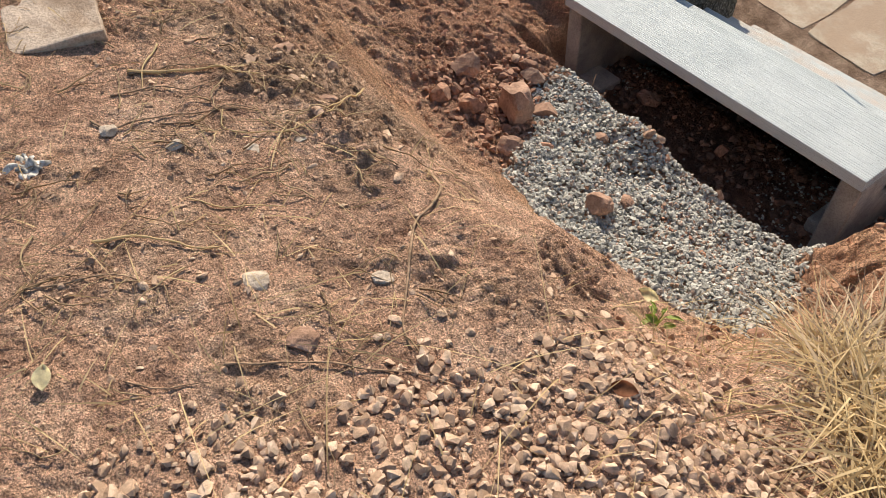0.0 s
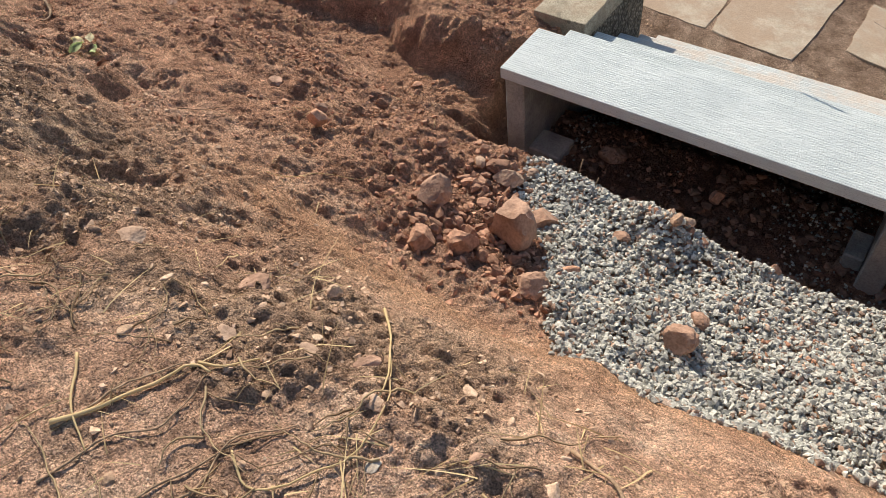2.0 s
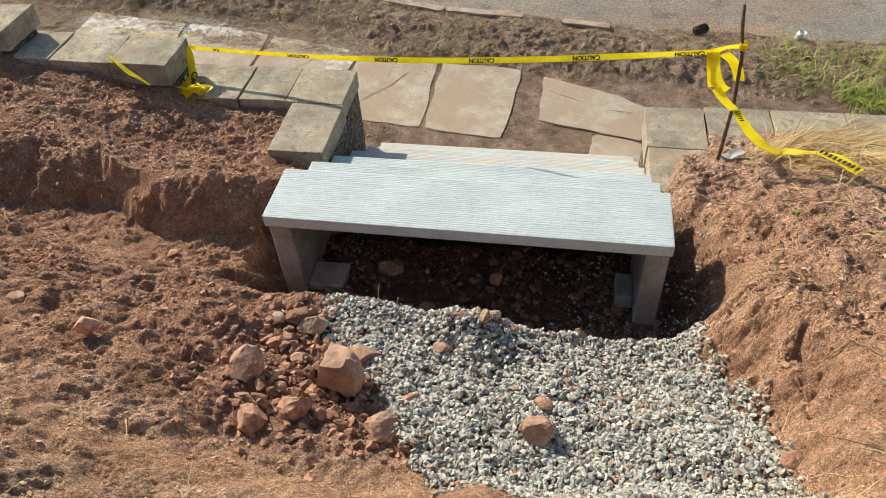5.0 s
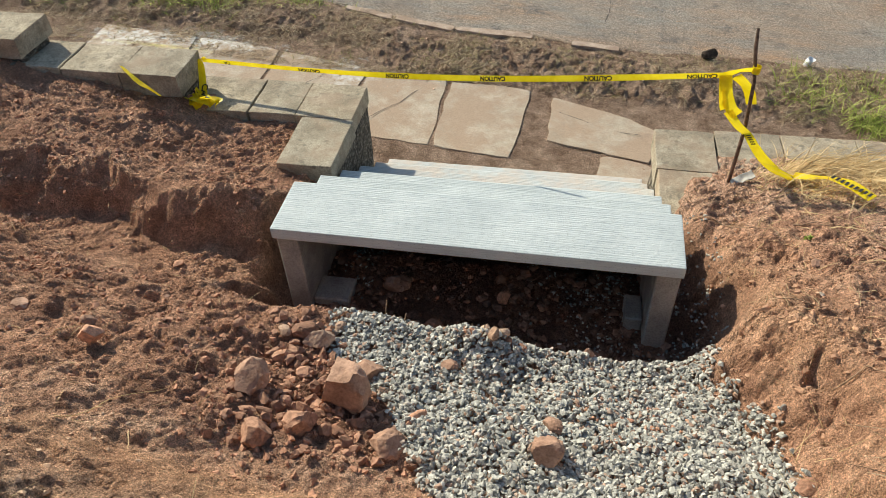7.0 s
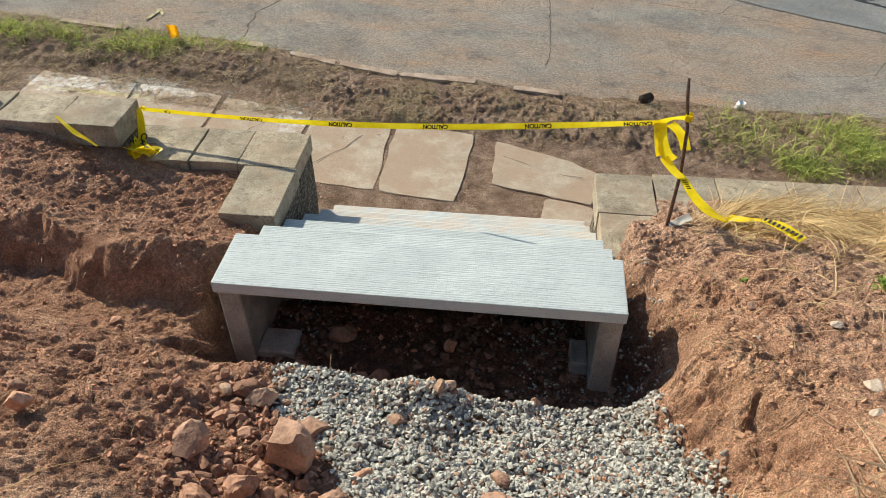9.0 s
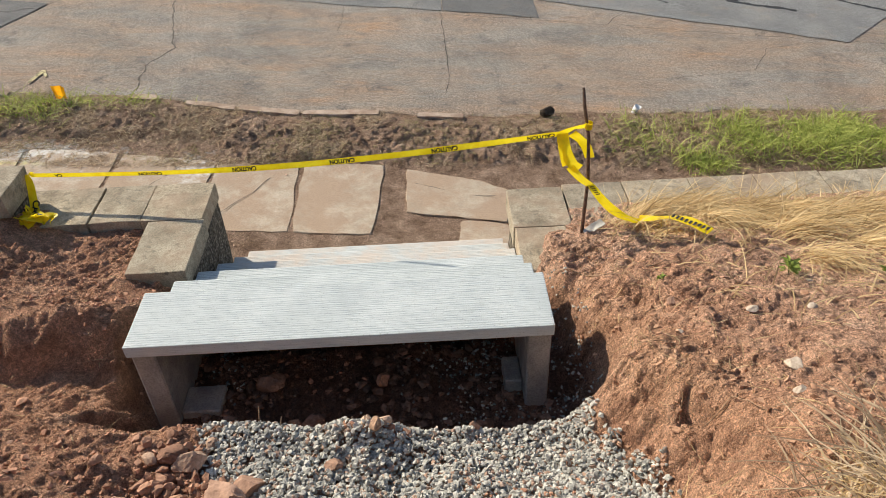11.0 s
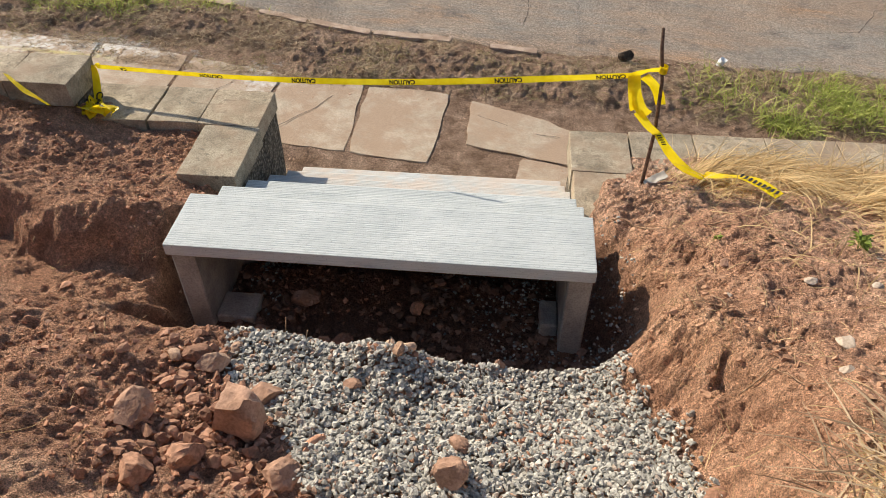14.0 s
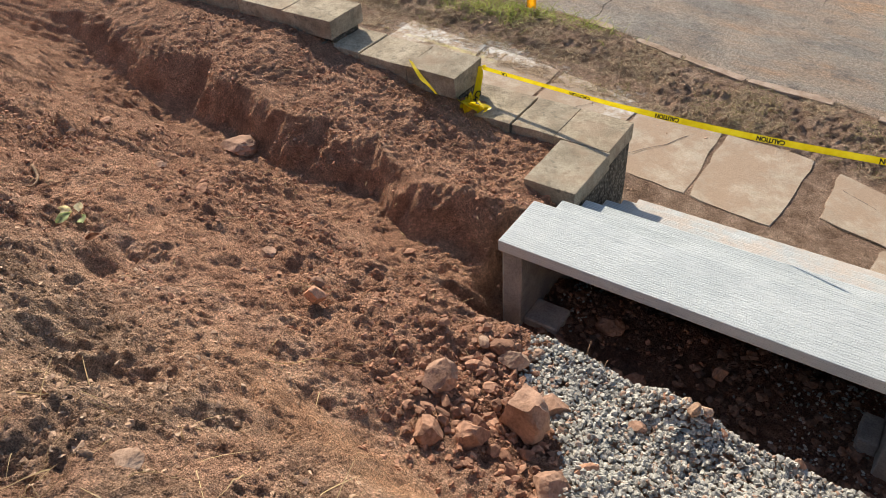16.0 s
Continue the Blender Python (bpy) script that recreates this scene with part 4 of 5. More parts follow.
rock("rock", 0.545, -0.905, 0.062, ROCK, "tan flat-topped rock leaning behind a larger one", 13, (1.0, 0.8, 0.6), 0.3, 0.25, group=GR)
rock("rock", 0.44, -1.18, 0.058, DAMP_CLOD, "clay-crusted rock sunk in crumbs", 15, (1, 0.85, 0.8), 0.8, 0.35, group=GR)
rock("rock", 0.69, -1.215, 0.058, ROCK, "square tan rock topped with red dirt", 16, (1.0, 0.85, 0.65), 0.4, 0.25, group=GR)
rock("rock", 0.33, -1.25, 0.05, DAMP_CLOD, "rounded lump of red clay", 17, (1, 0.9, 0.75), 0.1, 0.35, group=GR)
rock("rock", 1.125, -1.19, 0.050, ROCK, "smooth tan stone lying on the gravel", 18, (1.0, 0.85, 0.7), 0.6, 0.05, 5, group="stones on the gravel")
rock("rock", 1.14, -1.065, 0.033, ROCK, "small flat tan stone on the gravel", 19, (1.0, 0.8, 0.6), 2.6, 0.05, 5, group="stones on the gravel")
rock("rock", 0.80, -0.84, 0.030, ROCK, "little red stone on the gravel", 20, (1.0, 0.7, 0.6), 0.1, 0.0, group="stones on the gravel")
rock("rock", 0.74, -1.10, 0.030, CLOD, "red clay lump among gravel", 21, (1.6, 0.7, 0.5), 0.9, 0.1, group="stones on the gravel")
rock("rock", 1.24, -0.66, 0.026, ROCK, "red stone standing at the edge of the gravel", 22, (0.7, 0.7, 1.0), 0.2, 0.1, group="stones on the gravel")
for k, (x, y, s) in enumerate(((0.86, -0.715, 0.020), (0.925, -0.72, 0.026), (0.97, -0.71, 0.020), (0.89, -0.695, 0.018), (1.02, -0.71, 0.018), (0.95, -0.69, 0.026), (0.83, -0.70, 0.016))):
    rock("rock", x, y, s, DIRT_CLOD if k % 2 else CLOD, "lump of hard red soil on the gravel's crest", 23 + k, (1, 0.8, 0.7), k * 1.3, 0.2, group="lumps on the crest")
rock("rock", 0.43, -0.10, 0.062, ROCK, "rounded reddish stone in the shaded pit", 30, (1, 0.8, 0.75), 0.5, 0.2)
rock("rock", 0.62, -0.33, 0.045, CLOD, "dark stone in the shaded pit", 31, (1.2, 0.8, 0.7), 0.2, 0.2)
rock("rock", 0.90, -0.12, 0.035, CLOD, "stone in the bottom of the pit", 32, (1, 0.8, 0.9), 0.9, 0.2)
rock("rock", 0.56, -0.32, 0.030, CLOD, "small stone in the bottom of the pit", 33, (1, 0.8, 0.9), 0.4, 0.2)
rock("rock", -0.255, -1.045, 0.040, CLOD, "single red clod casting a long shadow", 34, (0.9, 0.8, 1.0), 0.5, 0.05)
rock("rock", -0.36, -0.93, 0.026, ROCK, "small tan stone on raked soil", 35, (1, 0.8, 0.8), 0.3, 0.1)
for k, (x, y, s) in enumerate(((0.30, -0.78, 0.045), (0.36, -0.80, 0.052), (0.29, -0.87, 0.030), (0.24, -0.80, 0.028), (0.10, -0.83, 0.022), (0.40, -0.72, 0.026))):
    rock("rock", x, y, s, DUSTY_ROCK if k % 2 else DAMP_CLOD, "earth-crusted stone near the pit", 36 + k, (1.1, 0.8, 0.65), k * 0.9, 0.2, group="stones near the pit")
rock("rock", -1.82, -0.03, 0.105, ROCK, "boulder half buried in the trench", 44, (1.2, 0.8, 0.6), 0.3, 0.3)
rock("stone", 1.273, -2.336, 0.034, PALE_ROCK, "pale grey flat stone on trodden soil", 45, (1.0, 0.8, 0.5), 0.2, 0.15, category="stone", group="stones in the yard")
rock("stone", 1.451, -2.335, 0.036, ROCK, "tan stone on trodden soil", 46, (1.0, 0.85, 0.55), 0.7, 0.2, category="stone", group="stones in the yard")
rock("stone", 1.402, -2.133, 0.024, PALE_ROCK, "small pale stone beside a root", 47, (1.0, 0.8, 0.7), 0.7, 0.2, category="stone", group="stones in the yard")
rock("stone", 0.19, -1.945, 0.040, DUSTY_ROCK, "flat greyish stone lying in soil crumbs", 48, (1.1, 0.8, 0.35), 0.9, 0.1, category="stone", group="stones in the yard")
rock("stone", 0.67, -2.41, 0.024, PALE_ROCK, "white stone with a dirty side", 49, (1.0, 0.9, 0.8), 0.2, 0.15, category="stone", group="stones in the yard")
rock("stone", 0.80, -2.30, 0.022, PALE_ROCK, "whitish stone sunk in soil", 50, (1.1, 0.8, 0.6), 1.2, 0.2, category="stone", group="stones in the yard")
rock("stone", 0.90, -2.16, 0.020, PALE_ROCK, "flat cream stone on trodden soil", 51, (1.2, 0.7, 0.4), 0.4, 0.1, category="stone", group="stones in the yard")
rock("stone", 0.93, -2.05, 0.016, PALE_ROCK, "cream pebble beside a root", 52, (1.1, 0.8, 0.5), 1.4, 0.15, category="stone", group="stones in the yard")
rock("stone", 0.59, -1.785, 0.028, DIRT_CLOD, "upright soil-covered stone on the scarp", 53, (0.6, 0.6, 1.1), 0.4, 0.3, category="stone", group="stones in the yard")
for k, (x, y, s) in enumerate(((0.70, -1.95, 0.018), (0.78, -1.90, 0.024), (0.95, -1.84, 0.018), (0.86, -1.97, 0.020), (1.06, -1.96, 0.014), (1.17, -1.94, 0.016), (0.55, -2.0, 0.022), (0.45, -1.86, 0.03))):
    rock("stone", x, y, s, (DUSTY_ROCK, ROCK, DIRT_CLOD)[k % 3], "dusty stone on the edge of the scarp", 60 + k, (1.2, 0.8, 0.5), k, 0.2, category="stone", group="stones on the scarp")
# added stone whose dark clod colour stands for a shaded hollow
rock("stone", 1.78, -1.20, 0.035, DAMP_CLOD, "stone coloured dark for a shaded hollow at the bank's foot", 70, (1.1, 0.8, 0.7), 0.5, 0.2, category="stone")
rock("stone", 2.23, -0.36, 0.024, PALE_ROCK, "small grey stone on the bank", 71, (1, 0.8, 0.6), 0.5, 0.1, category="stone", group="stones on the bank")
rock("stone", 2.05, -0.99, 0.022, PALE_ROCK, "white stone beside dry grass", 72, (1, 0.7, 0.7), 0.5, 0.1, category="stone", group="stones on the bank")
for k in range(12):
    rock("stone", 1.95 + 0.11 * k + 0.05 * math.sin(k * 5), -0.45 + 0.35 * math.sin(k * 2.3), 0.012 + 0.010 * (k % 3), (PALE_ROCK, ROCK)[k % 2], "small stone lying on the bank", 80 + k, (1.1, 0.8, 0.6), k, 0.15, category="stone", group="stones on the bank")
for k in range(14):
    rock("stone", -0.3 - 0.17 * k, -0.62 + 0.38 * math.sin(k * 1.9) - 0.02 * k, 0.012 + 0.011 * (k % 3), (ROCK, CLOD)[k % 2], "small earthy stone on the dug slope", 100 + k, (1.1, 0.85, 0.7), k, 0.15, category="stone", group="stones on the dug slope")


# ---- loose cap stone left in the yard ----
def build_paver():
    bm = box(-0.29, 0.29, -0.122, 0.122, -0.02, 0.02, 0.005, 2, 0.006, 4, 9)
    ob = part("loose_slab", bm, cast_material("stained_slab", (0.33, 0.235, 0.165), (0.54, 0.43, 0.34)))
    ob.matrix_world = pose(-0.01, -2.335, 0.868, 0, 5, -12)
    tagged(ob, "loose pale concrete slab with brown stains on the soil", "slab")


build_paver()


# ---- roots, twigs and straw ----
def root(points, thick, label, material=ROOT, name="root", category="root", lift=0.4, group="roots and twigs"):
    """A wavy root that follows the ground through the places."""
    r = random.Random(str(points[0]))
    line = []
    for (ax, ay), (bx, by) in zip(points, points[1:]):
        steps = max(3, int(math.hypot(bx - ax, by - ay) / 0.015))
        for i in range(steps):
            t = i / steps
            line.append((ax + (bx - ax) * t, ay + (by - ay) * t))
    line.append(points[-1])
    out, radii = [], []
    for i, (x, y) in enumerate(line):
        wob = 0.005 * math.sin(i * 0.45 + r.random() * 0.8) + r.uniform(-0.004, 0.004)
        x, y = x + wob, y - wob * 0.6
        h = max(float(ground_at(x + dx, y + dy)) for dx in (-0.006, 0.006) for dy in (-0.006, 0.006))
        out.append((x, y, h + thick * lift + 0.004 * max(0, math.sin(i * 0.31 + thick * 900))))
        radii.append(0.48 * thick * (1 - 0.55 * i / len(line)) * r.uniform(0.85, 1.15))
    smooth = [tuple(sum(out[min(max(j, 0), len(out) - 1)][c] for j in (i - 1, i, i + 1)) / 3 for c in range(3)) for i in range(len(out))]
    return tagged(tube(name, smooth, radii, material), label, category, group)


root([(1.144, -1.848), (1.24, -1.87), (1.285, -1.92), (1.305, -1.99), (1.37, -2.04), (1.443, -2.099), (1.52, -2.165), (1.585, -2.185)], 0.0075, "long brown root snaking over trodden soil")
root([(0.47, -2.295), (0.505, -2.182), (0.553, -2.085)], 0.006, "short curved root on the soil")
root([(0.60, -2.43), (0.671, -2.398), (0.682, -2.259), (0.734, -2.153), (0.76, -2.12)], 0.006, "dark branching root on the soil")
root([(0.734, -2.153), (0.80, -2.19), (0.846, -2.164), (0.897, -2.059), (0.884, -1.952), (0.80, -1.86), (0.768, -1.825)], 0.0045, "thin pale root running to the scarp", STRAW)
root([(0.99, -2.35), (1.036, -2.311), (1.125, -2.187)], 0.0045, "straight dry stalk on the soil", STRAW, "stalk", "stalk")
root([(-0.10, -1.41), (-0.04, -1.27), (0.05, -1.13)], 0.003, "thin straw stalk on red soil", STRAW, "stalk", "stalk")
root([(0.53, -2.36), (0.56, -2.25), (0.62, -2.20), (0.60, -2.08)], 0.005, "forked root half in the soil")
root([(0.70, -2.30), (0.74, -2.22), (0.73, -2.15), (0.79, -2.06)], 0.005, "knotted root half in the soil")
root([(1.00, -2.56), (1.05, -2.47), (1.14, -2.40), (1.16, -2.33)], 0.007, "thick pale root fragment", STRAW, "root", "root")
root([(1.05, -2.70), (1.12, -2.55), (1.2, -2.47)], 0.005, "bent twig on trodden soil")
root([(1.42, -2.47), (1.50, -2.35), (1.60, -2.22), (1.70, -2.15)], 0.005, "long twig lying between pebbles")
root([(1.35, -2.62), (1.42, -2.55), (1.45, -2.5)], 0.004, "short twig between pebbles")
root([(1.76, -0.545), (1.83, -0.57), (1.90, -0.60), (2.0, -0.60)], 0.004, "thin dark root on the bank's edge")
root([(1.86, -0.93), (1.93, -0.90), (1.96, -1.02), (2.0, -1.06)], 0.004, "thin dark root hanging on the bank")
root([(1.66, 0.30), (1.75, 0.26), (1.86, 0.18), (1.97, 0.14)], 0.006, "bare root sticking out of the bank")
root([(2.02, 0.18), (2.12, 0.20), (2.17, 0.15)], 0.006, "dark twig on the bank")
root([(-0.38, 0.55), (-0.33, 0.62), (-0.30, 0.72)], 0.004, "twig leaning against the cap stones")
root([(-0.52, 0.30), (-0.46, 0.38), (-0.36, 0.40)], 0.004, "twig on the dug soil")
root([(-1.10, -1.10), (-1.02, -1.16), (-0.93, -1.14)], 0.004, "twig on the dug slope")
root([(-0.62, -1.32), (-0.55, -1.27), (-0.52, -1.19)], 0.004, "forked twig on the dug slope")
root([(-1.66, -1.12), (-1.56, -1.16), (-1.50, -1.24)], 0.014, "thick brown root end poking from the soil")

root([(0.461, -2.288), (0.518, -2.194), (0.550, -2.131), (0.563, -2.076), (0.613, -2.078)], 0.010, "thick pale branching root on the soil", STRAW)
root([(0.378, -2.175), (0.439, -2.227), (0.480, -2.256), (0.562, -2.289)], 0.006, "side root crossing a thicker one", STRAW)
root([(0.658, -1.731), (0.772, -1.824), (0.844, -1.916), (0.867, -1.975)], 0.006, "dry stick lying down the scarp", STRAW, "stick", "stick")
root([(0.563, -2.076), (0.612, -2.054), (0.655, -2.007)], 0.006, "thin root forking from a thicker one", STRAW)


def build_rootlets():
    """Thin forked rootlets lying tangled on the yard, in one mesh."""
    r = random.Random(5)
    verts, faces = [], []

    def grow(x, y, way, long, thick, depth):
        # lay the main strand first, its forks after it
        forks = []
        n = max(4, int(long / 0.012))
        start = len(verts)
        for i in range(n + 1):
            z = float(ground_at(x, y)) + thick * 0.6 + 0.003 + 0.006 * math.sin(math.pi * i / n)
            side = Vector((-math.sin(way), math.cos(way), 0))
            w = thick * (1 - 0.7 * i / n)
            for a in (0, 2.09, 4.19):
                verts.append(Vector((x, y, z)) + side * math.cos(a) * w + Vector((0, 0, math.sin(a) * w)))
            if i:
                k = start + 3 * i
                for j in range(3):
                    faces.append((k - 3 + j, k - 3 + (j + 1) % 3, k + (j + 1) % 3, k + j))
                if depth and r.random() < 0.13:
                    forks.append((x, y, way + r.choice((-1, 1)) * r.uniform(0.5, 1.2), long * r.uniform(0.3, 0.6), thick * 0.65, depth - 1))
            way += r.gauss(0, 0.22)
            x, y = x + math.cos(way) * long / n, y + math.sin(way) * long / n
        for f in forks:
            grow(*f)

    for _ in range(150):
        x, y = r.uniform(0.0, 1.6), r.uniform(-2.75, -1.9)
        if x > 1.15 and r.random() < 0.5:
            continue
        grow(x, y, r.uniform(0, 6.28), r.uniform(0.05, 0.20), r.uniform(0.0012, 0.0032), 2)
    for _ in range(40):
        grow(r.uniform(1.75, 2.6), r.uniform(-1.3, 0.5), r.uniform(0, 6.28), r.uniform(0.05, 0.16), r.uniform(0.001, 0.0022), 1)
    for _ in range(36):
        grow(r.uniform(-1.8, 0.3), r.uniform(-1.5, 0.6), r.uniform(0, 6.28), r.uniform(0.03, 0.10), r.uniform(0.001, 0.002), 1)
    ob = mesh_object("rootlets", verts, faces, blade_material("dry_rootlet", (0.26, 0.17, 0.10), (0.60, 0.45, 0.27)), None, True)
    tagged(ob, "tangled thin dry rootlets lying on the soil", "rootlets", kind="stuff")


build_rootlets()


def blades(name, roots, lengths, widths, leans, material, label, category, droop=0.5, kind="stuff", segments=4):
    """Grass: each blade a narrow bending strip. leans: horizontal way and how far it leans."""
    n = len(roots)
    t = np.linspace(0, 1, segments + 1)
    lean = leans[:, :2]
    tip = np.linalg.norm(lean, axis=1)
    rise = np.sqrt(np.clip(1 - np.clip(tip, 0, 0.98) ** 2, 0.02, 1))
    px = roots[:, 0, None] + lengths[:, None] * lean[:, 0, None] * (t ** 1.4)[None]
    py = roots[:, 1, None] + lengths[:, None] * lean[:, 1, None] * (t ** 1.4)[None]
    up = rise[:, None] * (t - droop * t ** 2.2)[None]
    pz = roots[:, 2, None] + lengths[:, None] * up
    floor = ground_at(px.ravel(), py.ravel()).reshape(px.shape)
    pz = np.maximum(pz, floor + 0.004)
    centre = np.stack([px, py, pz], 2)
    side = np.stack([-lean[:, 1], lean[:, 0], rng.uniform(-0.4, 0.4, n)], 1)
    side += rng.normal(size=(n, 3)) * 0.25
    side /= np.linalg.norm(side, axis=1)[:, None] + 1e-6
    half = widths[:, None] * (1 - 0.85 * t ** 2)[None] * 0.5
    a = centre + side[:, None] * half[..., None]
    b = centre - side[:, None] * half[..., None]
    verts = np.stack([a, b], 2).reshape(-1, 3)
    k = segments + 1
    base = (np.arange(n) * 2 * k)[:, None] + (np.arange(segments) * 2)[None]
    quads = np.stack([base, base + 1, base + 3, base + 2], 2).reshape(-1, 4)
    me = bpy.data.meshes.new(name)
    me.vertices.add(len(verts))
    me.vertices.foreach_set("co", verts.ravel())
    me.loops.add(quads.size)
    me.loops.foreach_set("vertex_index", quads.ravel().astype(np.int32))
    me.polygons.add(len(quads))
    me.polygons.foreach_set("loop_start", np.arange(0, quads.size, 4, dtype=np.int32))
    me.update(calc_edges=True)
    me.shade_smooth()
    me.materials.append(material)
    return tagged(new(name, me), label, category, kind=kind)


def ways(n, low, high, toward=None, tight=0.0):
    a = rng.uniform(0, 2 * math.pi, n)
    if toward is not None:
        a = toward + rng.normal(size=n) * (1.0 - tight) * 1.6
    m = rng.uniform(low, high, n)
    return np.stack([np.cos(a) * m, np.sin(a) * m], 1)


def build_grass():
    # dry grass over the wall on the bank
    def tuft(x, y):
        return np.clip(0.10 + ease(0.15, 0.6, y) * ease(1.95, 2.3, x) * np.clip(0.35 + 1.5 * layers(x, y, 0.2, 91, 2), 0, 1) + 0.35 * ease(2.3, 2.9, x) * ease(-0.4, 0.1, y) * np.clip(0.3 + layers(x, y, 0.25, 92, 2), 0, 1), 0, 1) * ease(1.85, 2.2, x + 0.3 * (y - 0.5))
    p = spread(7000, 1.85, 4.2, -0.5, 0.93, tuft)
    n = len(p)
    blades("dry_grass", p, rng.uniform(0.06, 0.26, n), rng.uniform(0.0025, 0.006, n), ways(n, 0.7, 0.98, -0.5, 0.0), STRAW, "matted straw-yellow dry grass along the wall", "dry grass", 0.75)
    p = spread(2500, 2.08, 3.4, 0.45, 0.92, lambda x, y: np.clip(0.1 + 1.3 * layers(x, y, 0.2, 93, 2), 0, 1) + 0 * x)
    n = len(p)
    blades("dry_grass", p, rng.uniform(0.14, 0.40, n), rng.uniform(0.0025, 0.0055, n), ways(n, 0.6, 0.96, -0.7, 0.25), STRAW, "arching tuft of dry grass beside the tape", "dry grass", 0.55)

    for k, (x, y, way, count) in enumerate(((2.22, 0.80, -0.35, 260), (2.42, 0.84, -0.15, 300), (2.62, 0.78, -0.5, 300), (2.85, 0.72, -0.6, 240), (2.50, 0.62, -0.9, 200), (3.05, 0.60, -0.4, 240),
                                            (2.75, 0.40, -0.3, 200), (3.00, 0.22, -0.7, 200), (2.70, 0.10, -0.9, 130), (3.25, 0.45, -0.2, 220), (3.3, 0.0, -0.8, 160), (2.12, 0.72, 0.3, 90))):
        px, py = x + rng.normal(size=count) * 0.055, np.minimum(y + rng.normal(size=count) * 0.045, 0.92)
        p = np.stack([px, py, ground_at(px, py)], 1)
        turn, lean = way + rng.normal(size=count) * 0.42, rng.uniform(0.66, 0.96, count)
        blades("dry_grass", p, rng.uniform(0.15, 0.42, count), rng.uniform(0.0025, 0.006, count), np.stack([np.cos(turn) * lean, np.sin(turn) * lean], 1), STRAW, "arching clump of straw-yellow dry grass on the bank", "dry grass", 0.62, segments=6)

    # dry grass by the pebbles
    def thick(x, y):
        return ease(0.0, 0.10, x - 1.90 - 0.72 * np.clip(-1.41 - y, 0, 0.6) + 0.06 * layers(x, y, 0.2, 95)) * ease(-1.16, -1.34, y + 0.1 * layers(x, y, 0.2, 96)) * ease(3.1, 2.8, x + 0.2 * layers(x, y, 0.3, 94)) * ease(-2.55, -2.35, y + 0.2 * layers(x, y, 0.25, 90))
    p = spread(9000, 1.80, 2.9, -2.4, -0.95, thick)
    n = len(p)
    blades("dry_grass", p, rng.uniform(0.08, 0.26, n), rng.uniform(0.003, 0.007, n), ways(n, 0.85, 0.98), THATCH, "dead brown grass matted under the straw", "dry grass", 0.85)
    p = spread(9000, 1.80, 2.9, -2.4, -0.95, thick)
    n = len(p)
    p[:, 2] += rng.uniform(0, 0.075, n) * ease(-1.35, -1.6, p[:, 1])
    blades("dry_grass", p, rng.uniform(0.07, 0.28, n) * (0.4 + 0.7 * ease(-1.38, -1.62, p[:, 1])), rng.uniform(0.0025, 0.006, n), ways(n, 0.8, 0.98), STRAW, "thick heap of flattened dry grass beside pebbles", "dry grass", 0.72, segments=6)
    p = spread(34, 1.35, 2.1, -2.6, -1.75)
    n = len(p)
    p[:, 2] += 0.006
    blades("dry_grass", p, rng.uniform(0.15, 0.42, n), rng.uniform(0.0015, 0.003, n), ways(n, 0.94, 0.98), STRAW, "long straw stalks lying over the pebbles", "dry grass", 0.75, segments=6)
    p = spread(90, 1.62, 2.05, -1.75, -1.35)
    n = len(p)
    blades("dry_grass", p, rng.uniform(0.06, 0.20, n), rng.uniform(0.0015, 0.0035, n), ways(n, 0.4, 0.95), STRAW, "sparse straw stems at the gravel's edge", "dry grass", 0.4)
    # straw litter
    p = spread(900, -0.5, 2.1, -2.95, -1.72, lambda x, y: 0.45 + 0.55 * layers(x, y, 0.4, 97, 2))
    n = len(p)
    p[:, 2] += 0.004
    blades("straw_litter", p, rng.uniform(0.03, 0.14, n) , rng.uniform(0.0012, 0.0035, n), ways(n, 0.965, 0.985), STRAW, "bits of straw and rootlets lying on soil", "straw", 0.9)
    p = spread(260, -2.2, 0.4, -1.4, 0.8)
    n = len(p)
    p[:, 2] += 0.004
    blades("straw_litter", p, rng.uniform(0.02, 0.08, n), rng.uniform(0.0012, 0.003, n), ways(n, 0.965, 0.985), STRAW, "rootlets lying on red soil", "straw", 0.9)
    p = spread(420, 1.7, 3.2, -1.7, 0.3)
    n = len(p)
    p[:, 2] += 0.004
    blades("straw_litter", p, rng.uniform(0.03, 0.12, n), rng.uniform(0.0012, 0.003, n), ways(n, 0.965, 0.985), STRAW, "thin stalks lying on the bank", "straw", 0.85)
    # verge
    def lawn(x, y):
        return np.clip(0.22 + 0.9 * layers(x, y, 0.35, 99, 3), 0.06, 1)
    p = spread(22000, -4.2, 4.6, 2.45, 3.60, lambda x, y: lawn(x, y) * ease(road_edge(x) + 0.06, road_edge(x) - 0.04, y))
    n = len(p)
    blades("verge_grass", p, rng.uniform(0.02, 0.08, n), rng.uniform(0.003, 0.006, n), ways(n, 0.6, 0.96), OLIVE, "sparse worn grass on the verge", "grass", 0.5, segments=2)

    p = spread(80000, -4.2, 4.6, 2.42, 3.62, lambda x, y: np.clip(0.30 + 1.3 * layers(x, y, 0.22, 98, 3), 0.05, 1) * ease(road_edge(x) + 0.10, road_edge(x) - 0.03, y))
    n = len(p)
    blades("dead_grass", p, rng.uniform(0.03, 0.11, n), rng.uniform(0.002, 0.005, n), ways(n, 0.7, 0.97), THATCH, "matted dead brown grass on the verge", "dead grass", 0.7, segments=2)

    def lush(x, y):
        n = layers(x, y, 0.3, 103, 2)
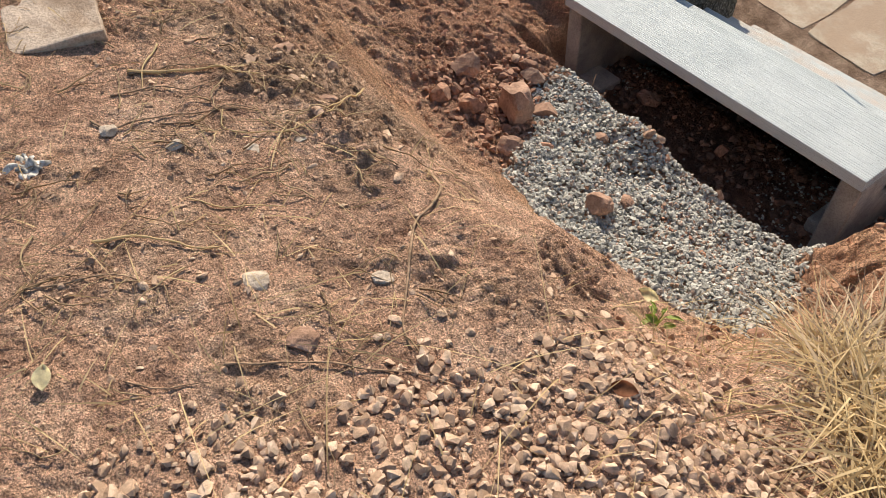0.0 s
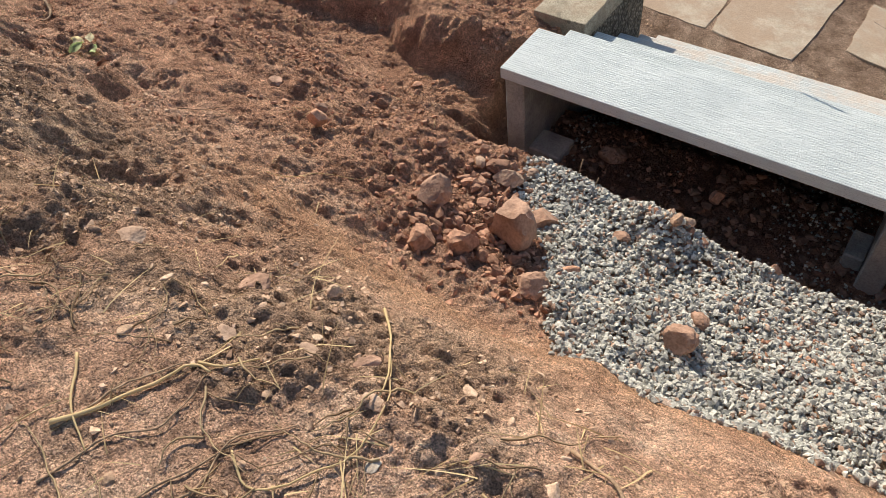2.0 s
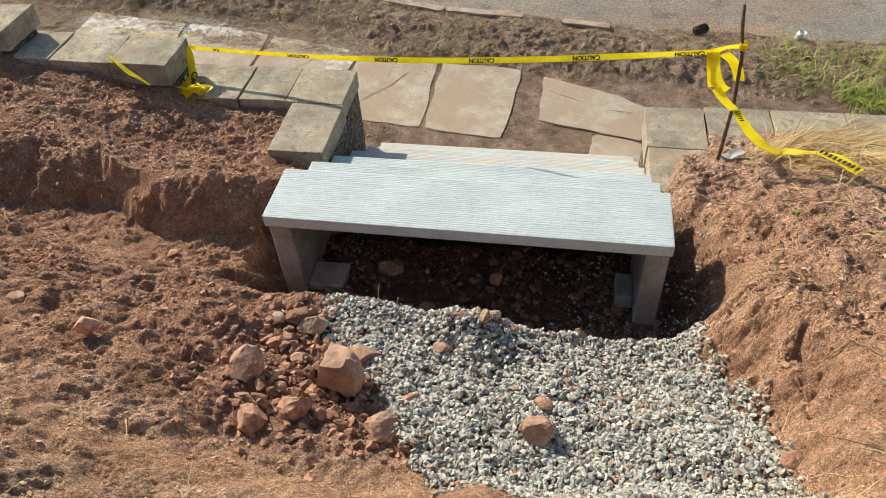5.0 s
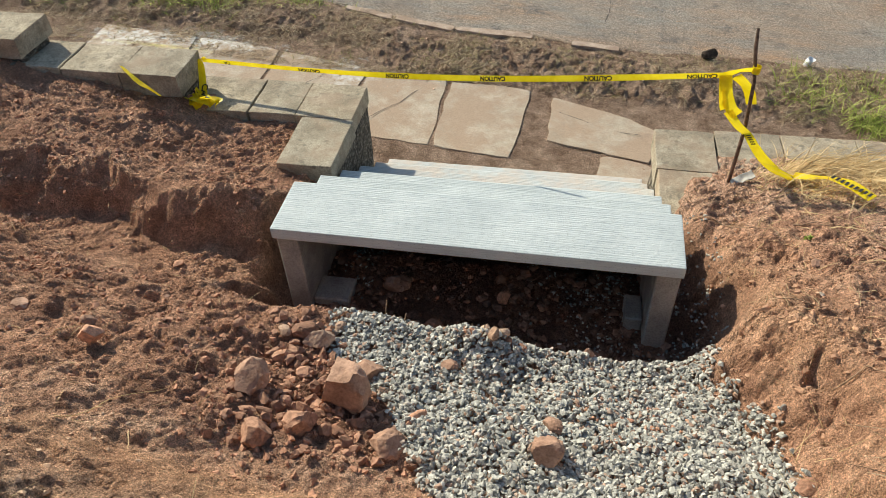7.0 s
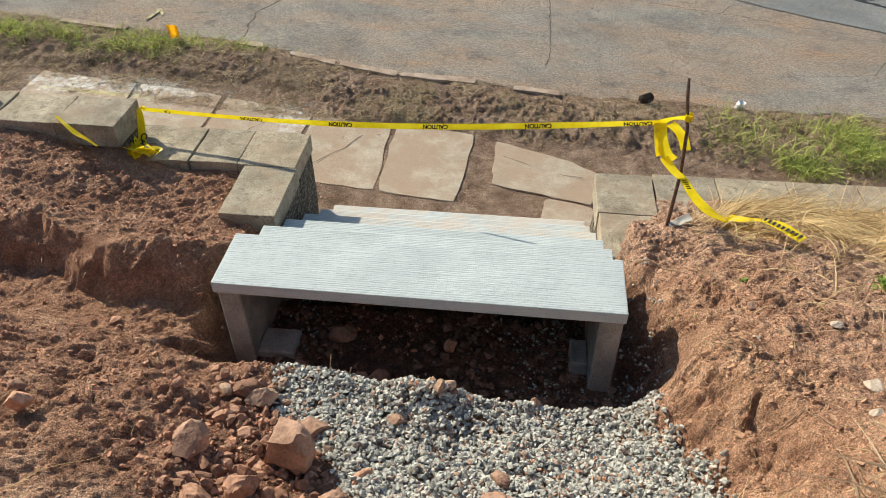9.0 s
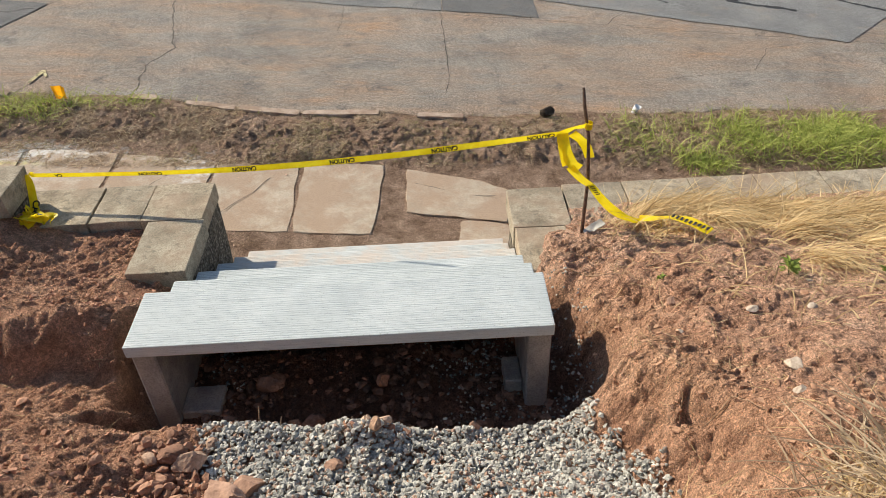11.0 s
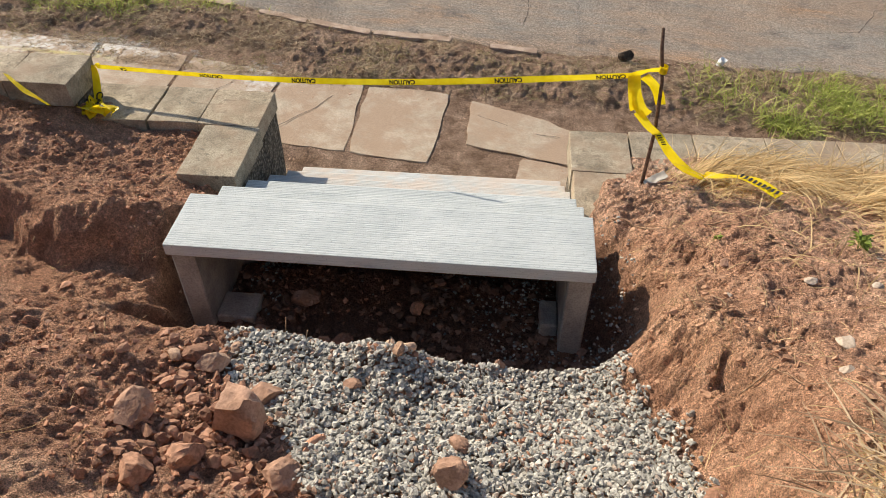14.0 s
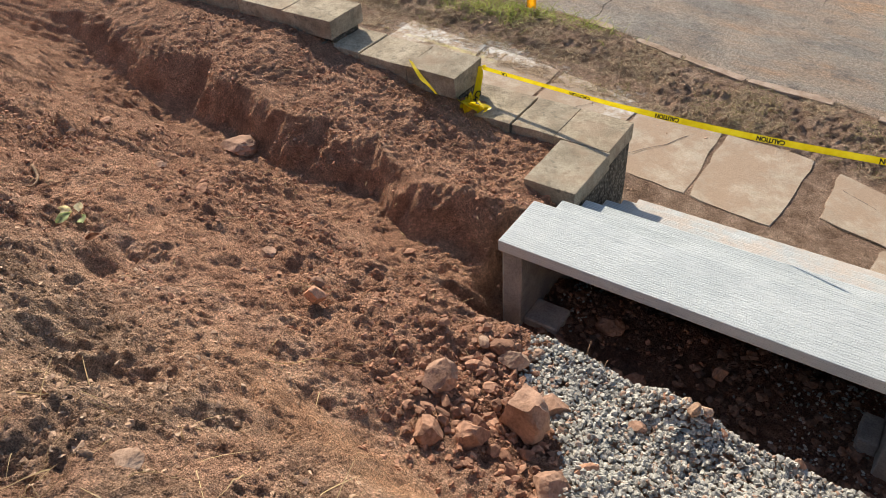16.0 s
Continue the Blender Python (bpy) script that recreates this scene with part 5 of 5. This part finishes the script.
        right = np.exp(-((x - 4.25) / 0.72) ** 2 - ((y - 2.78) / 0.24) ** 2) + np.exp(-((x - 3.15) / 0.16) ** 2 - ((y - 2.45) / 0.10) ** 2) + 0.07 * ease(2.3, 2.8, x) * ease(2.35, 2.6, y)
        left = 0.55 * np.exp(-((x + 2.9) / 0.9) ** 2 - ((y - 3.25) / 0.18) ** 2) + 0.25 * np.exp(-((x + 1.4) / 0.5) ** 2 - ((y - 3.4) / 0.08) ** 2)
        return np.clip((right + left) * (0.7 + 0.9 * n), 0, 1) * ease(road_edge(x) + 0.05, road_edge(x) - 0.05, y)
    p = spread(95000, -4.2, 5.2, 2.25, 3.55, lush)
    n = len(p)
    blades("verge_grass", p, rng.uniform(0.07, 0.24, n), rng.uniform(0.004, 0.008, n), ways(n, 0.45, 0.94), GREEN, "fresh green grass tufts on the verge", "grass", 0.45, segments=3)


build_grass()


# ---- barrier tape and its stake ----
def ribbon(name, points, width, material, parent, up=(0, 0, 1), twist=None, thick=0.0008):
    """A strip of tape through the points; twist turns its width about its length, in degrees at each point."""
    fine, turns = [], []
    for i in range(len(points) - 1):
        p0, p1, p2, p3 = (Vector(points[min(max(i + d, 0), len(points) - 1)]) for d in (-1, 0, 1, 2))
        for k in range(6):
            t = k / 6
            fine.append(0.5 * (2 * p1 + (p2 - p0) * t + (2 * p0 - 5 * p1 + 4 * p2 - p3) * t * t + (3 * p1 - p0 - 3 * p2 + p3) * t ** 3))
            turns.append((twist[i] + (twist[i + 1] - twist[i]) * t) if twist else 0)
    fine.append(Vector(points[-1]))
    turns.append(twist[-1] if twist else 0)
    verts, faces = [], []
    for i, p in enumerate(fine):
        way = (fine[min(i + 1, len(fine) - 1)] - fine[max(i - 1, 0)]).normalized()
        side = Vector(up) - way * way.dot(Vector(up))
        side = (Matrix.Rotation(radians(turns[i]), 3, way) @ side.normalized())
        out = way.cross(side) * thick
        for s, o in ((0.5, 1), (0.17, 2.2), (-0.17, -0.6), (-0.5, 1)):
            verts.append(p + side * width * s + out * o)
    for i in range(len(fine) - 1):
        for k in range(3):
            faces.append((4 * i + k, 4 * i + k + 1, 4 * i + k + 5, 4 * i + k + 4))
    return mesh_object(name, verts, faces, material, parent, True)


def lettering(body, size, parent, m):
    curve = bpy.data.curves.new("lettering", "FONT")
    curve.body, curve.size, curve.align_x, curve.align_y = body, size, "CENTER", "CENTER"
    curve.offset = 0.0012
    holder = new("lettering_outline", curve)
    me = bpy.data.meshes.new_from_object(holder.evaluated_get(bpy.context.evaluated_depsgraph_get()))
    bpy.data.objects.remove(holder)
    me.materials.clear()
    me.materials.append(INK)
    ob = new("lettering", me)
    ob.parent = parent
    ob.matrix_basis = m
    return tagged(ob, "black capital letters printed on tape")


def build_tape():
    stake = tagged(tube("stake", [(1.868, 0.69, -0.42), (1.872, 0.70, -0.28), (1.880, 0.715, -0.05), (1.868, 0.735, 0.18), (1.838, 0.745, 0.34), (1.829, 0.75, 0.42)], [0.009, 0.009, 0.009, 0.008, 0.008, 0.006], RUST), "thin leaning rusty iron stake in the soil", "stake")
    tape = tagged(new("barrier_tape"), "yellow barrier tape with black letters, tied to a stake", "barrier tape")
    left, right = Vector((-0.93, 1.12, -0.10)), Vector((1.745, 0.74, 0.205))
    span = [left.lerp(right, t) - Vector((0, 0, 0.060 * math.sin(math.pi * t))) for t in np.linspace(0, 1, 13)]
    turn = [-35 * float(ease(0.30, 0.42, t) * ease(0.95, 0.85, t)) for t in np.linspace(0, 1, 13)]
    strip = ribbon("tape_span", span, 0.029, TAPE, tape, (0, -0.25, 1), turn)
    for t in (0.06, 0.245, 0.43, 0.615, 0.80, 0.965):
        i = min(int(t * 12), 11)
        p = span[i].lerp(span[i + 1], t * 12 - i)
        along = (span[i + 1] - span[i]).normalized()
        up = (Vector((0, -0.25, 1)) - along * along.dot(Vector((0, -0.25, 1)))).normalized()
        up = Matrix.Rotation(radians(turn[i] + (turn[i + 1] - turn[i]) * (t * 12 - i)), 3, along) @ up
        face = along.cross(up)
        m = Matrix((( -along.x, -up.x, face.x, 0), (-along.y, -up.y, face.y, 0), (-along.z, -up.z, face.z, 0), (0, 0, 0, 1)))
        lettering("CAUTION" if t > 0.1 else "CA", 0.028, tape, Matrix.Translation(p + face * 0.004) @ m)
    # hanging end over the wall and its crumpled heap
    ribbon("tape_end", [left + Vector((0.02, 0, 0.01)), left + Vector((0.0, -0.02, 0.012)), (-0.925, 1.08, -0.14), (-0.905, 1.01, -0.21), (-0.875, 0.95, -0.225), (-0.85, 0.88, -0.215)], 0.045, TAPE, tape, (1, 0, 0.3), [0, 20, 0, -10, 15, 30])
    m = Matrix(((0, 1, 0, 0), (-0.8, 0, -0.6, 0), (-0.6, 0, 0.8, 0), (0, 0, 0, 1)))
    lettering("CA", 0.05, tape, Matrix.Translation((-0.89, 0.99, -0.208)) @ m)
    c = Vector((-0.84, 0.865, -0.232))
    for k in range(8):
        pts = [c + Vector((rng.uniform(-0.075, 0.09), rng.uniform(-0.045, 0.045), rng.uniform(0.012, 0.07))) for q in range(4)]
        twist = [k * 50, k * 50 + 60, k * 50 + 20, k * 50 + 90]
        fold = ribbon("tape_fold", pts, 0.045, TAPE, tape, (0.2, 0.3, 1), twist)
        if k % 2:
            up = Vector((0.001, -0.003, 0.004))
            ribbon("print", [p + up for p in pts[1:3]], 0.018, INK, fold, (0.2, 0.3, 1), twist[1:3])
    # knot and tails at the stake
    knot = right
    top = Vector((1.862, 0.728, 0.245))
    ribbon("tape_tie", [knot, knot + Vector((0.05, -0.01, 0.03)), top], 0.040, TAPE, tape, (0, -0.3, 1), [0, 25, 10])
    for k in range(3):
        loop = [top + Vector((0.016 * math.cos(a), 0.016 * math.sin(a), 0.006 * (k - 1))) for a in np.linspace(0, 5.8, 7)]
        ribbon("tape_wrap", loop, 0.022, TAPE, tape)
    ribbon("tape_sheet", [knot + Vector((0.0, -0.012, 0.005)), (1.762, 0.708, 0.13), (1.795, 0.70, 0.065), (1.83, 0.70, 0.035)], 0.052, TAPE, tape, (1, 0, 0.45), [10, -8, 12, 0])
    ribbon("tape_sheet", [knot + Vector((-0.012, -0.004, 0.0)), (1.748, 0.715, 0.12), (1.765, 0.71, 0.05)], 0.030, TAPE, tape, (1, 0.2, 0.2), [0, 25, -10])
    ribbon("tape_flap", [(1.79, 0.735, 0.205), (1.835, 0.742, 0.165), (1.865, 0.745, 0.12), (1.885, 0.745, 0.065)], 0.046, TAPE, tape, (0.8, -0.2, 0.5), [0, 10, -6, 8])
    end = [(1.785, 0.700, 0.050), (1.84, 0.695, -0.015), (1.895, 0.70, -0.065), (1.935, 0.70, -0.12), (1.975, 0.70, -0.17), (2.02, 0.70, -0.215), (2.075, 0.69, -0.25), (2.15, 0.675, -0.275)]
    tail = ribbon("tape_tail", end, 0.042, TAPE, tape, (0.6, -0.1, 0.8), [0, 15, 20, 10, -10, -15, 15, 20])
    for k in range(5):
        a, z = (Vector(end[2]).lerp(Vector(end[3]), u) + Vector((0, -0.006, 0.004)) for u in (k / 5, k / 5 + 0.11))
        ribbon("print", [a, z], 0.022, INK, tail, (0.65, -0.2, 0.75), [18, 15])
    lie = [(x, y, float(ground_at(x, y)) + h) for x, y, h in ((2.14, 0.685, 0.04), (2.20, 0.62, 0.065), (2.25, 0.55, 0.075), (2.30, 0.46, 0.07), (2.36, 0.36, 0.05))]
    flat = ribbon("tape_tail", lie, 0.045, TAPE, tape, (0.9, 0.35, 0.3), [10, 0, -15, 10, 0])
    for k in range(9):
        a, z = (Vector(lie[2]).lerp(Vector(lie[4]), u) + Vector((-0.002, -0.010, 0.018)) for u in (k / 9, k / 9 + 0.06))
        ribbon("print", [a, z], 0.022, INK, flat, (0.9, 0.35, 0.3), [0, 0])
    # short scrap of tape lying over the caps
    bit = [(-1.275, 0.90, -0.038), (-1.20, 0.84, -0.045), (-1.13, 0.80, -0.070), (-1.06, 0.77, -0.085), (-1.0, 0.75, -0.11)]
    scrap = ribbon("tape_scrap", bit, 0.03, TAPE, None, (0.2, -1, 0.6), [0, 20, 40, 10, 0])
    tagged(scrap, "scrap of yellow tape lying over the cap stones", "tape scrap")


build_tape()


# ---- small things ----
def build_small():
    # marker flag on the verge
    base = tagged(new("marker_flag"), "small orange marker flag on a wire in the verge", "marker flag")
    fx, fy = -1.86, 3.38
    z = float(ground_at(fx, fy))
    tube("wire", [(fx, fy, z - 0.05), (fx, fy, z + 0.05), (fx + 0.004, fy, z + 0.14)], [0.0018] * 3, RUST, base, 5)
    cloth = tape_material("orange_flag", (0.85, 0.36, 0.01), (0.95, 0.48, 0.02))
    ribbon("cloth", [(fx, fy, z + 0.09), (fx + 0.03, fy - 0.012, z + 0.095), (fx + 0.06, fy + 0.008, z + 0.085), (fx + 0.095, fy - 0.006, z + 0.08)], 0.11, cloth, base)
    # crushed paper cup at the road's edge
    cx, cy = 2.85, 3.24
    z = float(ground_at(cx, cy))
    paper = plain_material("white_paper", (0.80, 0.80, 0.80), 0.6, 0.05)
    bm = bmesh.new()
    bmesh.ops.create_cone(bm, segments=20, radius1=0.020, radius2=0.030, depth=0.075, cap_ends=False)
    bmesh.ops.subdivide_edges(bm, edges=list(bm.edges), cuts=2, use_grid_fill=True)
    for v in bm.verts:
        v.co += Vector(noise.noise_vector(v.co * 22)) * 0.012
    bmesh.ops.solidify(bm, geom=list(bm.faces), thickness=0.0012)
    cup = part("paper_cup", bm, paper, None, "crushed white paper cup on the verge", True)
    cup.matrix_world = pose(cx, cy, z + 0.034, 20, 15, 40)
    tagged(cup, category="cup")
    # plastic scrap beside the stake
    white = plain_material("dirty_white_plastic", (0.44, 0.42, 0.38), 0.5, 0.2, 12)
    bm = box(-0.055, 0.055, -0.022, 0.022, -0.003, 0.003, 0.002, 1, 0.012, 5, 3)
    bit = part("plastic_scrap", bm, white, None, "dirty white plastic scrap beside the stake")
    bit.matrix_world = pose(1.93, 0.70, float(ground_at(1.93, 0.70)) + 0.022, 12, -14, 25)
    tagged(bit, category="scrap")
    # dark rag with white shreds in the yard
    bm = bmesh.new()
    bmesh.ops.create_grid(bm, x_segments=22, y_segments=22, size=0.036)
    for v in bm.verts:
        n = noise.noise_vector(v.co * 60)
        v.co += Vector((n.x * 0.012, n.y * 0.012, abs(n.z) * 0.03 + 0.010))
    bmesh.ops.solidify(bm, geom=list(bm.faces), thickness=0.002)
    rag = part("plastic_rag", bm, plain_material("grey_plastic", (0.50, 0.47, 0.43), 0.6, 0.6, 40), None, "crumpled grey plastic rag trodden into soil", True)
    rag.matrix_world = pose(0.70, -2.60, float(ground_at(0.70, -2.60)) - 0.008, 0, 0, 30)
    tagged(rag, category="rag")
    # leaves
    leafy = plain_material("pale_green_leaf", (0.50, 0.57, 0.30), 0.6, 0.25, 30)
    pale = plain_material("dry_leaf", (0.74, 0.68, 0.46), 0.7, 0.25, 30)
    brown = plain_material("brown_leaf", (0.24, 0.10, 0.05), 0.8, 0.3, 30)

    def leaf(x, y, long, material, label, turn, tilt=12):
        bm = bmesh.new()
        rows = []
        for i in range(9):
            t = i / 8
            w = long * 0.30 * math.sin(math.pi * min(1, t * 0.97 + 0.02)) ** 0.8
            rows.append([bm.verts.new((long * (t - 0.5), s * w, 0.10 * long * s * s + 0.06 * long * math.sin(t * 3 + s))) for s in (-1, -0.5, 0, 0.5, 1)])
        for a, b in zip(rows, rows[1:]):
            for k in range(4):
                bm.faces.new((a[k], a[k + 1], b[k + 1], b[k]))
        bmesh.ops.solidify(bm, geom=list(bm.faces), thickness=0.0008)
        ob = part("leaf", bm, material, None, label, True)
        ob.matrix_world = pose(x, y, float(ground_at(x, y)) + 0.012, tilt, -tilt * 0.5, turn)
        tagged(ob, category="leaf", group="fallen leaves")

    leaf(-1.19, -1.28, 0.075, pale, "dry cream leaf on the dug slope", 20)
    leaf(-1.14, -1.31, 0.06, leafy, "wilted green leaf on the dug slope", 80, 20)
    leaf(-1.10, -1.27, 0.06, leafy, "curled green leaf on the dug slope", -30, 20)
    leaf(-1.16, -1.24, 0.05, pale, "torn cream leaf on the dug slope", 140)
    leaf(-0.90, -1.35, 0.045, brown, "small brown leaf on the dug slope", 60)
    leaf(1.277, -2.727, 0.05, pale, "yellowed leaf on trodden soil", 160)
    leaf(0.365, -0.775, 0.05, pale, "dry leaf caught between stones", 60, 30)
    leaf(1.62, -1.55, 0.06, pale, "straw-yellow leaf at the gravel's edge", 10, 25)
    leaf(1.86, -1.93, 0.05, brown, "brown leaf among pebbles", 30)

    # weeds
    def weed(x, y, count, tall, label):
        r = random.Random(int(x * 1000))
        base = tagged(new("weed"), label, "weed", "weeds on the bank")
        base.location = (x, y, float(ground_at(x, y)))
        for k in range(count):
            a = r.uniform(0, 6.28)
            lx, lz = r.uniform(0.01, tall * 0.6), r.uniform(0.01, tall)
            bm = bmesh.new()
            w, l = r.uniform(0.010, 0.020), r.uniform(0.025, 0.05)
            pts = [(-l / 2, 0, 0), (-l / 5, w * 0.5, 0.003), (l / 5, w * 0.45, 0.002), (l / 2, 0, -0.006), (l / 5, -w * 0.45, 0.002), (-l / 5, -w * 0.5, 0.003)]
            bm.faces.new([bm.verts.new(p) for p in pts])
            bmesh.ops.solidify(bm, geom=list(bm.faces), thickness=0.0006)
            ob = part("leaf", bm, WEED, base)
            ob.matrix_basis = pose(lx * math.cos(a), lx * math.sin(a), lz, r.uniform(-30, 30), r.uniform(-35, 10), math.degrees(a))
        for k in range(3):
            a = r.uniform(0, 6.28)
            tube("stem", [(0, 0, -0.01), (0.01 * math.cos(a), 0.01 * math.sin(a), tall * 0.5), (0.02 * math.cos(a), 0.02 * math.sin(a), tall)], [0.0018, 0.0015, 0.001], WEED, base, 5)

    WEED = plain_material("bright_weed", (0.36, 0.44, 0.10), 0.55, 0.3, 40)
    weed(2.53, -0.03, 26, 0.06, "low bright green weed among dry grass")
    weed(2.88, -0.10, 18, 0.05, "small green weed among dry grass")
    weed(2.06, 0.05, 7, 0.02, "tiny green weed on bare soil")
    weed(1.70, -1.62, 8, 0.07, "thin green weed at the gravel's edge")
    # dry stems on the crest of the gravel
    for x, y, tall in ((0.535, -0.64, 0.085), (0.60, -0.645, 0.05), (0.83, -0.66, 0.05), (0.99, -0.65, 0.05)):
        z = float(ground_at(x, y))
        stem = tube("dry_stem", [(x, y, z - 0.02), (x + 0.01, y, z + tall * 0.5), (x + 0.016, y + 0.004, z + tall)], [0.0022, 0.0018, 0.0022], ROOT, None, 5)
        tagged(stem, "short dry plant stem standing beside the pit", "stem", "dry stems")
    # dark turf lump on the verge
    rock("turf_lump", 2.11, 3.19, 0.06, plain_material("dark_turf", (0.07, 0.05, 0.035), 0.95, 0.4), "dark uprooted turf lump on the verge", 150, (1, 0.8, 0.8), 0.2, 0.15, 4, "turf")


build_small()


# ---- cracks and patches of the road ----
def street_line(points, width, name, material, parent, seed, lift=0.0205, wander=0.03):
    r = random.Random(seed)
    verts, faces = [], []
    line = []
    for (ax, ay), (bx, by) in zip(points, points[1:]):
        n = max(2, int(math.hypot(bx - ax, by - ay) / 0.04))
        line += [(ax + (bx - ax) * i / n, ay + (by - ay) * i / n) for i in range(n)]
    for i, (x, y) in enumerate(line):
        x += wander * noise.noise(Vector((i * 0.25, seed, 0))) + r.uniform(-1, 1) * wander * 0.15
        y += wander * noise.noise(Vector((i * 0.25, seed, 7)))
        w = width * r.uniform(0.4, 1.3)
        ax, ay = line[max(i - 1, 0)]
        bx, by = line[min(i + 1, len(line) - 1)]
        d = math.hypot(bx - ax, by - ay)
        sx, sy = -(by - ay) / d * w / 2, (bx - ax) / d * w / 2
        for k in (-1, 1):
            px, py = x + k * sx, y + k * sy
            h = 0.006 * layers(np.array(px), np.array(py), 1.2, 63, 2) + 0.004 * layers(np.array(px), np.array(py), 0.2, 65, 2)
            verts.append((px, py, float(street(px) + h) + lift - 0.008))
    for i in range(len(line) - 1):
        faces.append((2 * i, 2 * i + 1, 2 * i + 3, 2 * i + 2))
    return mesh_object(name, verts, faces, material, parent)


def build_road_marks():
    road = bpy.data.objects["road"]
    dark = plain_material("road_crack", (0.12, 0.10, 0.085), 0.95, 0.3)
    for k, (points, width) in enumerate((
            ([(-1.30, 3.62), (-1.36, 4.12), (-1.20, 4.5), (-1.40, 5.28), (-1.7, 6.8)], 0.030), ([(1.32, 3.6), (1.35, 3.93), (1.33, 5.5), (1.40, 8.0)], 0.016),
            ([(0.3, 4.9), (0.31, 5.57), (0.2, 7.5)], 0.010), ([(1.33, 5.42), (2.27, 5.30), (4.0, 5.0), (6.0, 4.7)], 0.016), ([(2.27, 5.28), (2.36, 6.5), (2.4, 8)], 0.018),
            ([(-4.5, 5.6), (-3.2, 5.9), (-1.5, 6.0), (1.33, 5.9)], 0.016), ([(3.0, 5.15), (3.6, 5.9), (4.8, 6.3)], 0.014), ([(3.4, 3.9), (4.2, 4.1), (4.5, 4.6), (5.5, 4.9)], 0.012),
            ([(-4.5, 4.4), (-3.5, 4.5), (-3.0, 5.0), (-2.6, 5.9)], 0.014), ([(-2.4, 3.9), (-1.35, 4.1)], 0.008), ([(0.4, 4.3), (0.9, 4.2), (1.33, 4.25)], 0.008))):
        street_line(points, width * 0.55, "crack", dark, road, 200 + k)
    grey = asphalt_material("grey_asphalt", (0.22, 0.22, 0.22), (0.37, 0.36, 0.34))
    dark_grey = asphalt_material("dark_asphalt", (0.14, 0.14, 0.145), (0.23, 0.225, 0.22))
    pale = asphalt_material("pale_asphalt", (0.24, 0.24, 0.24), (0.36, 0.355, 0.345))
    for k, (corners, material) in enumerate((
            (((-9.0, 7.10), (1.34, 5.52), (1.38, 12.0), (-9.0, 13.0)), grey),
            (((1.355, 5.52), (2.35, 5.33), (2.42, 12.0), (1.40, 12.0)), dark_grey),
            (((2.37, 5.88), (5.40, 4.75), (12.0, 11.0), (2.44, 12.0)), pale),
            (((-9.0, 4.55), (-3.15, 4.45), (-2.75, 5.60), (-9.0, 6.70)), dark_grey))):
        (ax, ay), (bx, by), (cx, cy), (dx, dy) = corners
        u, v = np.meshgrid(np.linspace(0, 1, 60), np.linspace(0, 1, 60))
        gx = (ax * (1 - u) + bx * u) * (1 - v) + (dx * (1 - u) + cx * u) * v
        gy = (ay * (1 - u) + by * u) * (1 - v) + (dy * (1 - u) + cy * u) * v
        gy[0] += 0.02 * layers(gx[0], gx[0] * 0 + k, 0.3, 67, 3)
        z = street(gx) + 0.017 + 0.001 * k + 0.006 * layers(gx, gy, 1.2, 63, 2) + 0.004 * layers(gx, gy, 0.2, 65, 2)
        i = (np.arange(59)[:, None] * 60 + np.arange(59)[None]).ravel()
        mesh_object("asphalt_patch", np.stack([gx.ravel(), gy.ravel(), z.ravel()], 1), np.stack([i, i + 1, i + 61, i + 60], 1), material, road, True)
    seal = plain_material("tar_seal", (0.035, 0.035, 0.037), 0.7, 0.3)
    for k, (points, width) in enumerate((
            ([(3.2, 6.7), (3.5, 6.25), (3.86, 5.75)], 0.05), ([(3.8, 7.0), (4.25, 6.38), (4.6, 5.9), (5.25, 5.6)], 0.07), ([(4.72, 7.0), (4.4, 6.3), (3.9, 6.1)], 0.04),
            ([(5.5, 6.5), (5.9, 5.9), (6.6, 5.4)], 0.07), ([(4.6, 5.9), (5.6, 6.35), (6.5, 6.6)], 0.05), ([(-3.3, 4.2), (-3.05, 4.8), (-3.2, 5.3), (-2.8, 5.5)], 0.04), ([(-3.6, 5.1), (-3.1, 5.35)], 0.03))):
        street_line(points, width, "tar_line", seal, road, 230 + k, 0.0285, 0.05)
    yellow, white = plain_material("faded_yellow_mark", (0.40, 0.345, 0.19), 0.8, 0.5, 25), plain_material("faded_white_mark", (0.52, 0.51, 0.49), 0.8, 0.5, 25)
    for k, (points, material) in enumerate((
            ([(1.95, 5.92), (2.0, 6.45)], yellow), ([(1.91, 6.28), (2.0, 6.47)], yellow), ([(2.06, 6.26), (2.0, 6.47)], yellow),
            ([(2.72, 6.34), (3.02, 6.36)], white), ([(2.95, 6.34), (2.88, 5.92)], white), ([(2.80, 6.02), (2.87, 5.91)], white), ([(2.98, 6.05), (2.88, 5.91)], white),
            ([(-2.22, 3.72), (-2.18, 4.02)], yellow), ([(-2.12, 3.85), (-2.20, 4.0)], yellow))):
        street_line(points, 0.035, "paint_mark", material, road, 250 + k, 0.030, 0.008)
    walkway = bpy.data.objects["pavement"]
    for k, points in enumerate(([(-0.33, 1.75), (-0.15, 2.0), (0.02, 2.3)], [(1.02, 2.20), (1.3, 2.08), (1.62, 2.0)], [(-1.0, 1.7), (-0.8, 2.2), (-0.6, 2.5)])):
        street_line(points, 0.005, "crack", dark, walkway, 260 + k, 0.0165, 0.02)


build_road_marks()
